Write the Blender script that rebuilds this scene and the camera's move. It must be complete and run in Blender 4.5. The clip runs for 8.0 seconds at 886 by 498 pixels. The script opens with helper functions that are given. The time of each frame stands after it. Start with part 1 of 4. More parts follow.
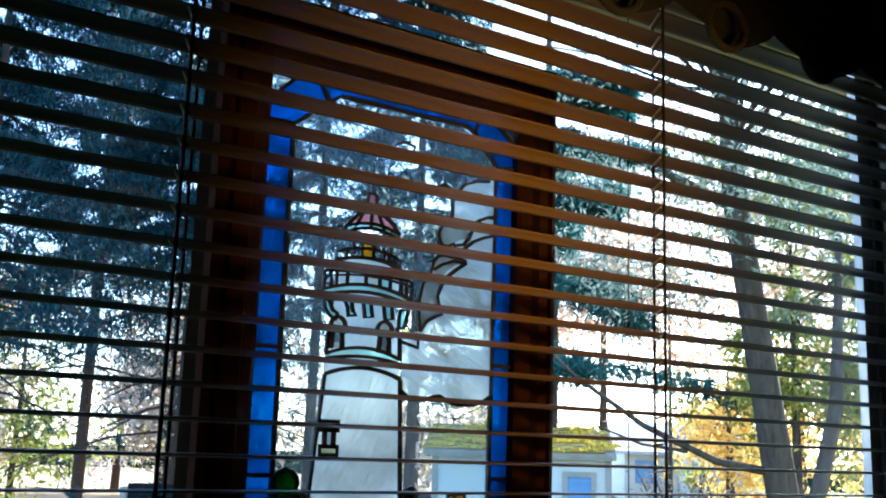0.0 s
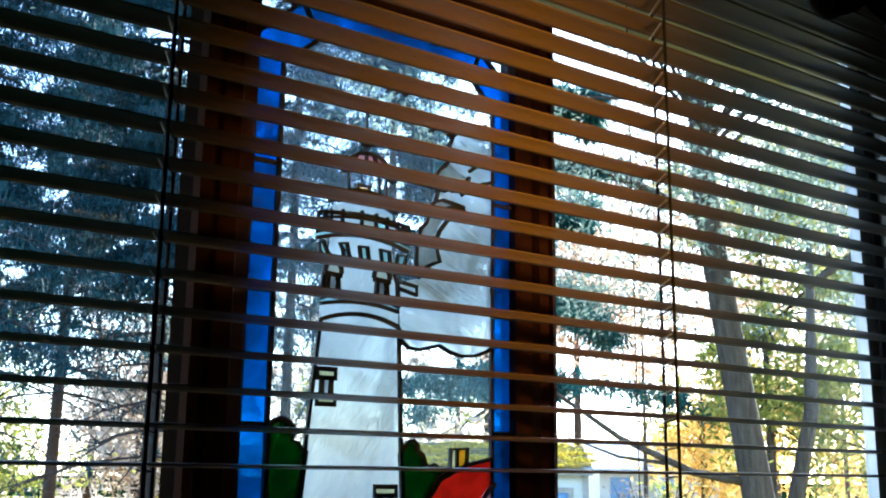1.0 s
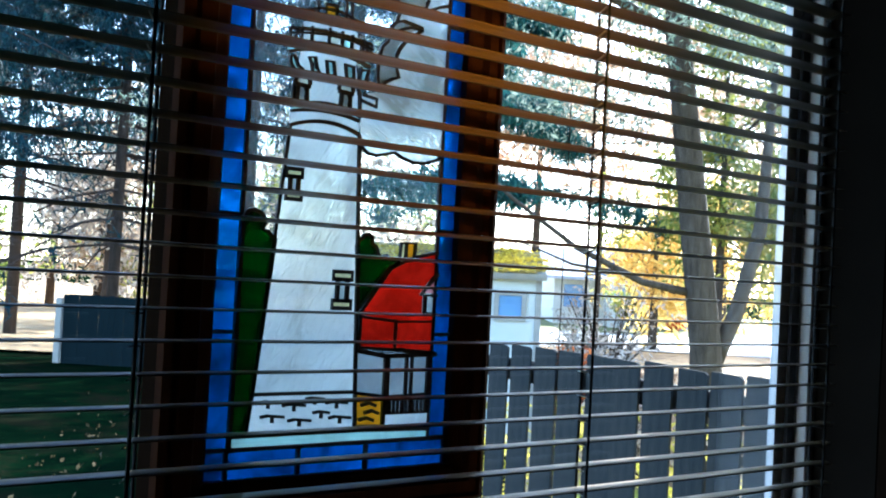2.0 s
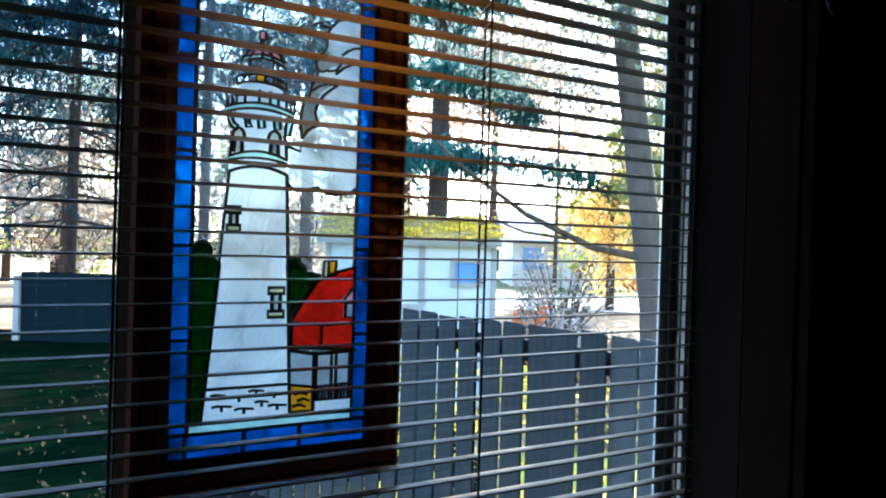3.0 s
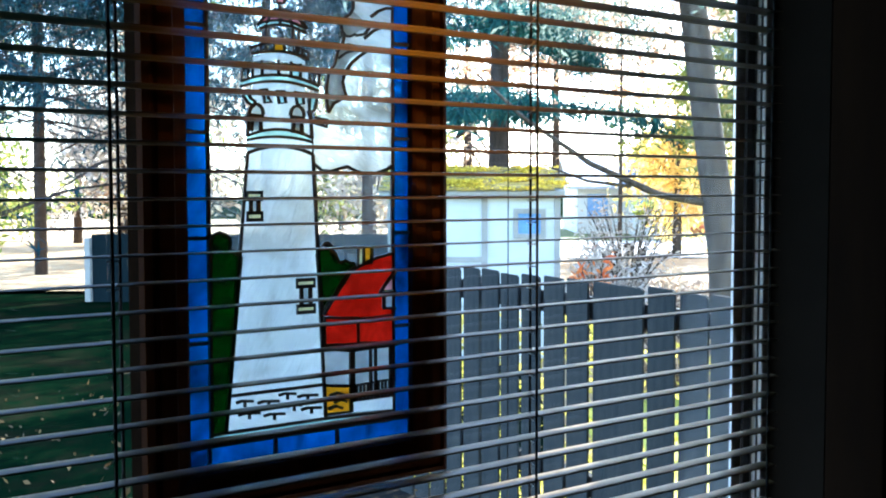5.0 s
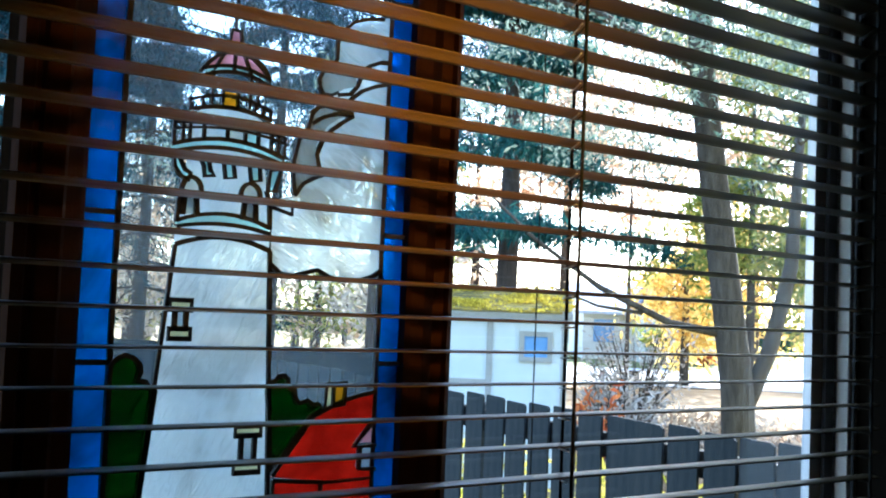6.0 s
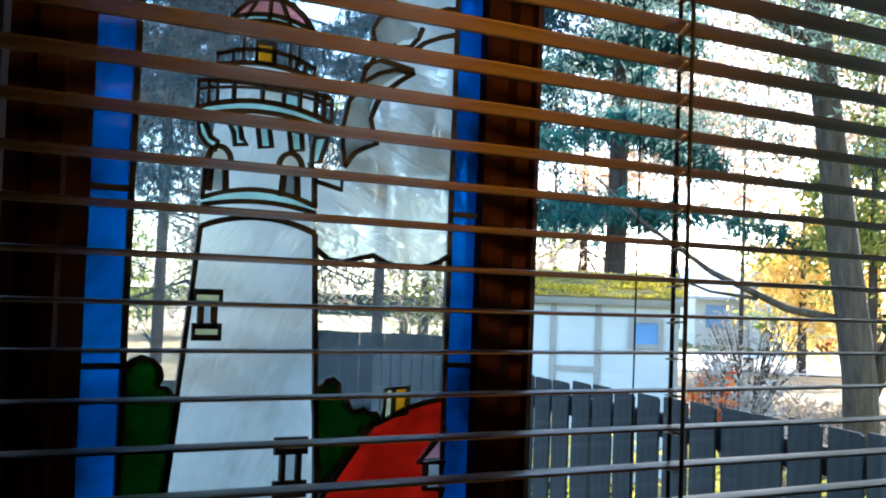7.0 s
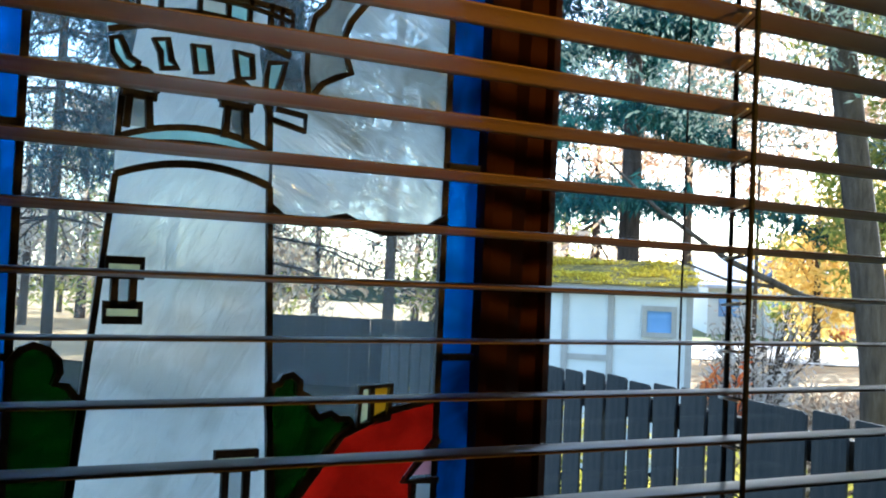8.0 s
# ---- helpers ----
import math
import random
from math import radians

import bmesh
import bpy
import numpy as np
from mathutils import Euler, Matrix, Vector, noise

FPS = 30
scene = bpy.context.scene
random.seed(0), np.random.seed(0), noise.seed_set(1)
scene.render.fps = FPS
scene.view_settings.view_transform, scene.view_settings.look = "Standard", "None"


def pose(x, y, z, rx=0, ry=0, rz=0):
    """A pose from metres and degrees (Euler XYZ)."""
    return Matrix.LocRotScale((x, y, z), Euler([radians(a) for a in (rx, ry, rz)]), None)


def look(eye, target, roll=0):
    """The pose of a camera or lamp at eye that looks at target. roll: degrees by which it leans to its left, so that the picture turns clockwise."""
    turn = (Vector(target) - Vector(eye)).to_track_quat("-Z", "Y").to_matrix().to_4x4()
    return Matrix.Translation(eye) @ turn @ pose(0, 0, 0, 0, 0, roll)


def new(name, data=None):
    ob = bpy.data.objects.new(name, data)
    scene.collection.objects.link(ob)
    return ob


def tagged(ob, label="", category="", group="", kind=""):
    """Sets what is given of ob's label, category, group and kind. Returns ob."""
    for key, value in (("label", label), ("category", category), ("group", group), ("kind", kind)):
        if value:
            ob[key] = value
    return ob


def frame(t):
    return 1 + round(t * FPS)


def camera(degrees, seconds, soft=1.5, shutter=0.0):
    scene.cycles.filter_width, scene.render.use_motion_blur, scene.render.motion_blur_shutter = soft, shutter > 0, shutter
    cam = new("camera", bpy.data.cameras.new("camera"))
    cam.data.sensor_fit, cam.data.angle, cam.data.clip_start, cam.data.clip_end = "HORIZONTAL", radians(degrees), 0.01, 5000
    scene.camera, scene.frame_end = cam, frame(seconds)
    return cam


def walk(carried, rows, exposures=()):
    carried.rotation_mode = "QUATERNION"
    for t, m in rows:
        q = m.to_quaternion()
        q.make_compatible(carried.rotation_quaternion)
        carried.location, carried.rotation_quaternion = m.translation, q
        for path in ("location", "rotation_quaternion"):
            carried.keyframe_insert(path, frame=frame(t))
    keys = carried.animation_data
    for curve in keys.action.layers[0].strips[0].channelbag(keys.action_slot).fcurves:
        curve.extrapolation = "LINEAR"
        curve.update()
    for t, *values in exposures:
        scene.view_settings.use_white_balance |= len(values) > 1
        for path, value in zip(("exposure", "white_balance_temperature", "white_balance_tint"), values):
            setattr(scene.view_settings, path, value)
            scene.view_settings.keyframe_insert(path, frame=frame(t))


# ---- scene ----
cam = camera(46.0, 8.0, soft=2.0)
PATH = [
    (0, (-0.033, -0.032, 1.5), (1.047, 1.608, 1.88), 1.9),
    (0.5, (-0.021, 0.005, 1.473), (1.052, 1.616, 1.975), 1.8),
    (0.7, (-0.0204, 0.0067, 1.4645), (1.0777, 1.6026, 1.9623), 1.46),
    (1, (-0.023, 0.02, 1.445), (1.097, 1.622, 1.867), 0.7),
    (1.2, (-0.0059, 0.0136, 1.4422), (1.1214, 1.6327, 1.7712), 2.28),
    (1.5, (-0.025, 0.035, 1.426), (1.173, 1.619, 1.661), 2.2),
    (1.7, (-0.0306, -0.0085, 1.437), (1.1036, 1.6356, 1.538), 1.14),
    (2, (-0.079, -0.075, 1.436), (1.131, 1.517, 1.489), 3.1),
    (2.2, (-0.1013, -0.1236, 1.4474), (1.1342, 1.449, 1.4721), 4.34),
    (3.3, (-0.1935, -0.3219, 1.4997), (1.0605, 1.2358, 1.4664), 0.15),
    (3.5, (-0.206, -0.348, 1.508), (1.014, 1.236, 1.447), -0.6),
    (4, (-0.224, -0.358, 1.514), (1.007, 1.218, 1.509), 0.0),
    (4.2, (-0.2183, -0.335, 1.5146), (1.0278, 1.2282, 1.4544), -0.04),
    (5.3, (-0.0151, -0.1219, 1.5266), (1.1363, 1.5097, 1.4135), 0.12),
    (5.5, (0.025, -0.069, 1.531), (1.166, 1.57, 1.417), 0.5),
    (5.7, (0.0599, -0.0225, 1.5299), (1.2065, 1.6162, 1.5338), 1.08),
    (6, (0.086, 0.037, 1.52), (1.247, 1.661, 1.637), 2.4),
    (6.3, (0.0982, 0.0621, 1.5161), (1.2404, 1.6979, 1.657), 2.72),
    (6.5, (0.116, 0.089, 1.518), (1.277, 1.711, 1.655), 3.4),
    (6.7, (0.1342, 0.1057, 1.5193), (1.2353, 1.7669, 1.6864), 2.37),
    (6.9, (0.1596, 0.1208, 1.5195), (1.1739, 1.8407, 1.6366), 1.46),
    (7, (0.172, 0.127, 1.524), (1.162, 1.863, 1.607), 2.1),
    (7.3, (0.2127, 0.1749, 1.5136), (1.1944, 1.9157, 1.5926), 2.27),
    (7.5, (0.23, 0.19, 1.512), (1.174, 1.951, 1.603), 2.6),
    (8, (0.25, 0.244, 1.517), (1.221, 1.991, 1.575), 2.4),
]
walk(cam, [(t, look(eye, target, roll)) for t, eye, target, roll in PATH], [(0.0, 2.84, 5150, 10), (1.0, 3.18, 5400, 10), (1.5, 3.18, 5450, 10), (2.0, 3.12, 5350, 10), (3.5, 3.34, 5250, 10), (4.0, 3.37, 5250, 10), (5.5, 3.54, 5450, 10), (6.0, 3.16, 5400, 10), (6.5, 3.03, 5450, 10), (8.0, 2.84, 5550, 10)])

# ---- world, sun, lamp ----
world = bpy.data.worlds.new("sky")
scene.world = world
world.use_nodes = True
sky = world.node_tree.nodes.new("ShaderNodeTexSky")
sky.sky_type, sky.sun_disc = "NISHITA", False
SUN_ELEV, SUN_AZ = radians(28), radians(68)      # azimuth from +y towards +x
sky.sun_elevation, sky.sun_rotation = SUN_ELEV, SUN_AZ
sky.dust_density, sky.ozone_density = 0.7, 1.2
back = world.node_tree.nodes["Background"]
back.inputs["Strength"].default_value = 0.15
world.node_tree.links.new(sky.outputs["Color"], back.inputs["Color"])
sun = new("sun", bpy.data.lights.new("sun", "SUN"))
sun.data.energy, sun.data.angle, sun.data.color = 4.5, radians(0.6), (1.0, 0.93, 0.82)
sun_way = Vector((math.sin(SUN_AZ) * math.cos(SUN_ELEV), math.cos(SUN_AZ) * math.cos(SUN_ELEV), math.sin(SUN_ELEV)))
sun.matrix_world = look(sun_way * 40, (0, 0, 0))
# the warm lamp of the room, which lights the blind and the picture's frame
lamp = new("room_lamp", bpy.data.lights.new("room_lamp", "SPOT"))
lamp.data.energy, lamp.data.color, lamp.data.shadow_soft_size = 36.0, (1.0, 0.50, 0.07), 0.15
lamp.data.spot_size, lamp.data.spot_blend = radians(14.5), 0.6
lamp.matrix_world = look((0.62, -0.45, 1.02), (0.475, 0.60, 1.675))


# ---- materials ----
def nodes_of(name):
    m = bpy.data.materials.new(name)
    m.use_nodes = True
    t = m.node_tree
    return m, t, t.nodes["Principled BSDF"], t.nodes["Material Output"]


def add(t, kind, **values):
    n = t.nodes.new(kind)
    for key, v in values.items():
        n.inputs[key].default_value = v
    return n


def ramp(t, source, stops):
    r = t.nodes.new("ShaderNodeValToRGB")
    e = r.color_ramp.elements
    while len(e) < len(stops):
        e.new(0.5)
    for el, (p, c) in zip(e, stops):
        el.position, el.color = p, (*c, 1)
    t.links.new(source, r.inputs["Fac"])
    return r.outputs["Color"]


def stuff(name, colours, scale=8.0, rough=0.7, bump=0.2, stretch=(1, 1, 1), metal=0.0, per_object=0.0, detail=6.0, spec=0.5):
    """A rough surface: noise at two scales through a ramp of colours, fine relief, and a shift from piece to piece."""
    m, t, p, out = nodes_of(name)
    co = t.nodes.new("ShaderNodeTexCoord")
    mp = add(t, "ShaderNodeMapping", Scale=stretch)
    t.links.new(co.outputs["Object"], mp.inputs["Vector"])
    n1 = add(t, "ShaderNodeTexNoise", Scale=scale, Detail=detail, Roughness=0.6)
    n2 = add(t, "ShaderNodeTexNoise", Scale=scale * 7.3, Detail=3.0)
    for n in (n1, n2):
        t.links.new(mp.outputs["Vector"], n.inputs["Vector"])
    mixed = t.nodes.new("ShaderNodeMath")
    mixed.operation = "MULTIPLY_ADD"
    t.links.new(n2.outputs["Fac"], mixed.inputs[0])
    mixed.inputs[1].default_value = 0.35
    t.links.new(n1.outputs["Fac"], mixed.inputs[2])
    source = mixed.outputs[0]
    if per_object:
        info = t.nodes.new("ShaderNodeObjectInfo")
        shift = t.nodes.new("ShaderNodeMath")
        shift.operation = "MULTIPLY_ADD"
        t.links.new(info.outputs["Random"], shift.inputs[0])
        shift.inputs[1].default_value = per_object
        t.links.new(source, shift.inputs[2])
        source = shift.outputs[0]
    k = len(colours)
    stops = [(0.4 + 0.5 * i / max(1, k - 1), c) for i, c in enumerate(colours)]
    t.links.new(ramp(t, source, stops), p.inputs["Base Color"])
    p.inputs["Roughness"].default_value, p.inputs["Metallic"].default_value = rough, metal
    p.inputs["Specular IOR Level"].default_value = spec
    if bump:
        b = add(t, "ShaderNodeBump", Strength=bump, Distance=0.01)
        t.links.new(n2.outputs["Fac"], b.inputs["Height"])
        t.links.new(b.outputs["Normal"], p.inputs["Normal"])
    return m


def leaf_stuff(name, dark, light, through_light=0.45):
    """Leaves: each its own shade, with light coming through."""
    m, t, p, out = nodes_of(name)
    g = t.nodes.new("ShaderNodeNewGeometry")
    c = ramp(t, g.outputs["Random Per Island"], [(0.0, dark), (1.0, light)])
    t.links.new(c, p.inputs["Base Color"])
    p.inputs["Roughness"].default_value = 0.7
    p.inputs["Specular IOR Level"].default_value = 0.15
    tr = t.nodes.new("ShaderNodeBsdfTranslucent")
    t.links.new(c, tr.inputs["Color"])
    mix = add(t, "ShaderNodeMixShader", Fac=through_light)
    t.links.new(p.outputs[0], mix.inputs[1])
    t.links.new(tr.outputs[0], mix.inputs[2])
    t.links.new(mix.outputs[0], out.inputs["Surface"])
    return m


def sheen(t):
    """How much a thin sheet of glass mirrors: little face on, more at a grazing angle."""
    w = add(t, "ShaderNodeLayerWeight", Blend=0.5)
    up = t.nodes.new("ShaderNodeMath")
    up.operation = "POWER"
    t.links.new(w.outputs["Facing"], up.inputs[0])
    up.inputs[1].default_value = 4.0
    most = t.nodes.new("ShaderNodeMath")
    most.operation = "MULTIPLY_ADD"
    t.links.new(up.outputs[0], most.inputs[0])
    most.inputs[1].default_value, most.inputs[2].default_value = 0.5, 0.035
    return most.outputs[0]


def glass_stuff(name, clear, milk, milky, streak=30.0, stretch=(1, 1, 1), rough=0.12, low=0.72, lean=0.5, tan=None):
    """Art glass: part clear (tinted), part milky (light scatters through), with streaks and a wavy gloss."""
    m, t, p, out = nodes_of(name)
    co = t.nodes.new("ShaderNodeTexCoord")
    mp = t.nodes.new("ShaderNodeMapping")
    mp.vector_type = "TEXTURE"
    mp.inputs["Scale"].default_value = [1 / v for v in stretch]
    mp.inputs["Rotation"].default_value = (0, lean, 0)
    t.links.new(co.outputs["Object"], mp.inputs["Vector"])
    n = add(t, "ShaderNodeTexNoise", Scale=streak, Detail=4.0, Distortion=1.2)
    t.links.new(mp.outputs["Vector"], n.inputs["Vector"])
    wide = add(t, "ShaderNodeTexNoise", Scale=14.0, Detail=3.0, Distortion=0.6)
    t.links.new(co.outputs["Object"], wide.inputs["Vector"])
    both = t.nodes.new("ShaderNodeMath")
    both.operation = "MULTIPLY_ADD"
    t.links.new(wide.outputs["Fac"], both.inputs[0])
    both.inputs[1].default_value = 1.25 if tan else 0.9
    half = t.nodes.new("ShaderNodeMath")
    half.operation = "MULTIPLY"
    t.links.new(n.outputs["Fac"], half.inputs[0])
    half.inputs[1].default_value = 0.25 if tan else 0.6
    t.links.new(half.outputs[0], both.inputs[2])
    stops = [(0.58, tuple(x * low for x in milk)), (0.86, milk)]
    if tan:
        stops = [(0.54, tan), (0.68, tuple(x * low for x in milk)), (0.80, tuple(x * 0.92 for x in milk)), (0.88, milk)]
    c = ramp(t, both.outputs[0], stops)
    tp = add(t, "ShaderNodeBsdfTransparent", Color=(*clear, 1))
    tl = t.nodes.new("ShaderNodeBsdfTranslucent")
    t.links.new(c, tl.inputs["Color"])
    rf = add(t, "ShaderNodeBsdfRefraction", Roughness=0.36, IOR=1.18)
    t.links.new(c, rf.inputs["Color"])
    soft = add(t, "ShaderNodeMixShader", Fac=0.25)
    t.links.new(tl.outputs[0], soft.inputs[1])
    t.links.new(rf.outputs[0], soft.inputs[2])
    mix = add(t, "ShaderNodeMixShader", Fac=milky)
    t.links.new(tp.outputs[0], mix.inputs[1])
    t.links.new(soft.outputs[0], mix.inputs[2])
    gl = add(t, "ShaderNodeBsdfGlossy", Roughness=rough)
    b = add(t, "ShaderNodeBump", Strength=0.9 if tan else 0.35, Distance=0.003 if tan else 0.002)
    t.links.new(n.outputs["Fac"], b.inputs["Height"])
    t.links.new(b.outputs["Normal"], gl.inputs["Normal"])
    t.links.new(b.outputs["Normal"], tl.inputs["Normal"])
    last = t.nodes.new("ShaderNodeMixShader")
    t.links.new(sheen(t), last.inputs["Fac"])
    t.links.new(mix.outputs[0], last.inputs[1])
    t.links.new(gl.outputs[0], last.inputs[2])
    t.links.new(last.outputs[0], out.inputs["Surface"])
    return m


M_FRAME = stuff("dark_red_stained_wood", [(0.012, 0.004, 0.0015), (0.050, 0.016, 0.004)], 9, 0.75, 0.1, (1, 1, 0.12), spec=0.06)
M_SLAT = stuff("brown_enamel", [(0.068, 0.040, 0.010), (0.090, 0.054, 0.014)], 6, 0.38, 0.03, (0.3, 1, 1), spec=0.4)
M_CORD = stuff("grey_cord", [(0.005, 0.005, 0.005), (0.011, 0.010, 0.010)], 300, 0.9, 0.2)
# Pale thread colour that paints the glints of light beside the cords.
M_RUNG_GLINT = stuff("ladder_thread_glint", [(0.55, 0.53, 0.48), (0.70, 0.68, 0.62)], 300, 0.9, 0.2)
M_VINYL = stuff("weathered_white_vinyl", [(0.60, 0.60, 0.60), (0.70, 0.70, 0.69)], 5, 0.4, 0.02)
M_SEAL = stuff("black_rubber_seal", [(0.012, 0.013, 0.016), (0.03, 0.03, 0.035)], 20, 0.7, 0.1)
# Walls and trim: near-black colours hold the darkness of the unlit room.
M_WALL = stuff("unlit_wall_near_black", [(0.006, 0.005, 0.004), (0.011, 0.009, 0.007)], 3, 0.95, 0.06, spec=0.0)
M_TRIM = stuff("unlit_trim_near_black", [(0.006, 0.004, 0.003), (0.012, 0.007, 0.004)], 8, 0.8, 0.1, (1, 1, 0.15), spec=0.0)
# Ceiling and carpet, both out of view, are kept dark to cut bounce light.
M_CEIL = stuff("ceiling_dark_against_bounce", [(0.030, 0.022, 0.016), (0.050, 0.038, 0.028)], 4, 0.9, 0.1, spec=0.1)
M_FLOOR = stuff("dark_carpet", [(0.018, 0.015, 0.013), (0.036, 0.030, 0.026)], 60, 0.95, 0.5)
M_LACE = stuff("black_lace", [(0.010, 0.010, 0.011), (0.025, 0.024, 0.024)], 40, 0.95, 0.4)
M_LEAD = stuff("black_lead_came", [(0.010, 0.010, 0.011), (0.028, 0.027, 0.026)], 60, 0.6, 0.3, metal=0.3)
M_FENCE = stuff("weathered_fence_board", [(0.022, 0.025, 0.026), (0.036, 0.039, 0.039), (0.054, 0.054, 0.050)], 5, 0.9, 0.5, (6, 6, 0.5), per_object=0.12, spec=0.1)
# Far fence boards: deep shade is put into this darker colour.
M_FENCE_SHADE = stuff("fence_board_shade_in_colour", [(0.005, 0.010, 0.012), (0.010, 0.017, 0.019)], 5, 0.9, 0.4, (6, 6, 0.5), per_object=0.1, spec=0.0)
# Lawn colours far darker than grass, so that they carry the tree shade.
M_GROUND = stuff("lawn_soil_shade_in_colour", [(0.001, 0.003, 0.002), (0.002, 0.008, 0.003), (0.010, 0.009, 0.005)], 1.1, 0.95, 0.6, detail=10.0, spec=0.0)
M_BANK = stuff("leafy_earth_shade_in_colour", [(0.010, 0.011, 0.011), (0.022, 0.021, 0.019), (0.050, 0.038, 0.026)], 3.0, 0.95, 0.8, detail=10.0, spec=0.0)
M_ROAD = stuff("pale_concrete", [(0.42, 0.41, 0.39), (0.52, 0.51, 0.48)], 1.2, 0.9, 0.2, spec=0.1)
M_DRY = stuff("dry_leaf_litter", [(0.20, 0.11, 0.05), (0.36, 0.24, 0.12), (0.45, 0.33, 0.18)], 1.5, 0.95, 0.6, detail=10.0, spec=0.1)
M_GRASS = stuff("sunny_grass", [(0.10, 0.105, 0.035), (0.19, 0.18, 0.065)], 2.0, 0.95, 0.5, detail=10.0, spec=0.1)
M_BARK = stuff("grey_brown_bark", [(0.028, 0.021, 0.016), (0.062, 0.048, 0.037), (0.10, 0.08, 0.062)], 7, 0.95, 1.0, (3, 3, 0.5), spec=0.1)
M_DARKBARK = stuff("dark_conifer_bark", [(0.03, 0.024, 0.02), (0.08, 0.06, 0.05)], 7, 0.95, 1.0, (3, 3, 0.5), spec=0.1)
M_SIDING = stuff("white_shed_panel", [(0.50, 0.51, 0.46), (0.62, 0.62, 0.56)], 2, 0.8, 0.1)
M_BATTEN = stuff("grey_shed_trim", [(0.26, 0.24, 0.20), (0.38, 0.35, 0.30)], 4, 0.8, 0.2)
M_ROOF = stuff("mossy_shingle", [(0.04, 0.035, 0.025), (0.12, 0.095, 0.035), (0.46, 0.31, 0.06)], 2.2, 0.95, 0.7, per_object=0.2, detail=8.0)
M_BLUEPANE = stuff("blue_window_shade", [(0.12, 0.24, 0.42), (0.18, 0.33, 0.54)], 5, 0.25, 0.02)
M_SLATEROOF = stuff("blue_grey_roof", [(0.07, 0.09, 0.13), (0.13, 0.16, 0.21)], 3, 0.85, 0.4)
M_PALEROOF = stuff("pale_grey_roof", [(0.36, 0.37, 0.40), (0.50, 0.51, 0.53)], 3, 0.85, 0.3)
M_NEEDLE = leaf_stuff("conifer_needles", (0.005, 0.024, 0.034), (0.020, 0.066, 0.074), 0.3)
M_PINE = leaf_stuff("pine_needles", (0.008, 0.050, 0.052), (0.040, 0.13, 0.115), 0.4)
M_YELLOW = leaf_stuff("yellow_autumn_leaves", (0.55, 0.33, 0.06), (0.88, 0.70, 0.24))
M_OLIVE = leaf_stuff("olive_leaves", (0.10, 0.15, 0.03), (0.38, 0.36, 0.08))
M_DEEP = leaf_stuff("dull_green_leaves", (0.05, 0.085, 0.068), (0.24, 0.285, 0.225), 0.45)
M_RED = leaf_stuff("red_orange_leaves", (0.45, 0.09, 0.03), (0.75, 0.28, 0.08))
M_MOSS = leaf_stuff("yellow_moss", (0.40, 0.27, 0.02), (0.98, 0.74, 0.09), 0.45)
M_LITTER = leaf_stuff("fallen_leaf_brown", (0.03, 0.02, 0.01), (0.22, 0.13, 0.05), 0.1)
M_TWIG = leaf_stuff("dry_twigs", (0.26, 0.22, 0.18), (0.56, 0.50, 0.43), 0.3)
M_PEACH = leaf_stuff("peach_autumn_leaves", (0.42, 0.22, 0.12), (0.88, 0.66, 0.46), 0.5)
M_BRUSH = leaf_stuff("dry_brown_brush", (0.12, 0.075, 0.045), (0.58, 0.42, 0.28), 0.3)
M_VERGE = stuff("sunlit_yellow_grass", [(0.20, 0.19, 0.03), (0.42, 0.38, 0.06), (0.55, 0.44, 0.10)], 3.0, 0.95, 0.6, detail=10.0, spec=0.1)
M_RUST = leaf_stuff("rust_leaves", (0.38, 0.24, 0.14), (0.70, 0.58, 0.42))

G_CLEAR = glass_stuff("clear_wavy_glass", (0.78, 0.85, 0.86), (0.50, 0.64, 0.72), 0.13, 18)
G_BLUE = glass_stuff("cobalt_glass", (0.0, 0.095, 0.48), (0.001, 0.092, 0.40), 0.82, 20, (1, 1, 0.6), low=0.16)
G_WHITE = glass_stuff("opal_white_glass", (0.78, 0.84, 0.86), (0.88, 0.89, 0.86), 0.90, 120, (1.3, 1, 0.36), low=0.86, lean=0.55, tan=(0.60, 0.60, 0.56))
G_CLOUD = glass_stuff("cloud_glass", (0.88, 0.90, 0.90), (0.96, 0.95, 0.91), 0.80, 90, (0.36, 1, 1.2), low=0.82, lean=0.5, tan=(0.46, 0.42, 0.35))
G_GREEN = glass_stuff("green_glass", (0.0, 0.014, 0.001), (0.003, 0.026, 0.001), 0.65, 22, (1.5, 1, 0.4))
G_RED = glass_stuff("red_glass", (0.6, 0.006, 0.0), (0.95, 0.016, 0.005), 0.75, 30, low=0.5)
G_PINK = glass_stuff("pink_glass", (0.7, 0.22, 0.25), (0.95, 0.36, 0.38), 0.65, 30)
G_AMBER = glass_stuff("amber_glass", (0.85, 0.31, 0.0), (0.98, 0.40, 0.01), 0.6, 30)
G_CREAM = glass_stuff("cream_glass", (0.75, 0.66, 0.35), (0.92, 0.80, 0.42), 0.7, 30)
G_PALE = glass_stuff("pale_buff_glass", (0.72, 0.70, 0.60), (0.86, 0.82, 0.68), 0.75, 30)
G_TAN = glass_stuff("tan_cloud_glass", (0.50, 0.48, 0.44), (0.58, 0.54, 0.47), 0.72, 60, (0.6, 1, 1.0), low=0.55, lean=0.4)
G_MINT = glass_stuff("mint_glass", (0.45, 0.75, 0.68), (0.60, 0.92, 0.84), 0.75, 30)
G_GREY = glass_stuff("grey_glass", (0.42, 0.45, 0.47), (0.62, 0.65, 0.66), 0.6, 30)
m, t, p, out = nodes_of("window_glass")
tp = add(t, "ShaderNodeBsdfTransparent", Color=(0.93, 0.95, 0.95, 1))
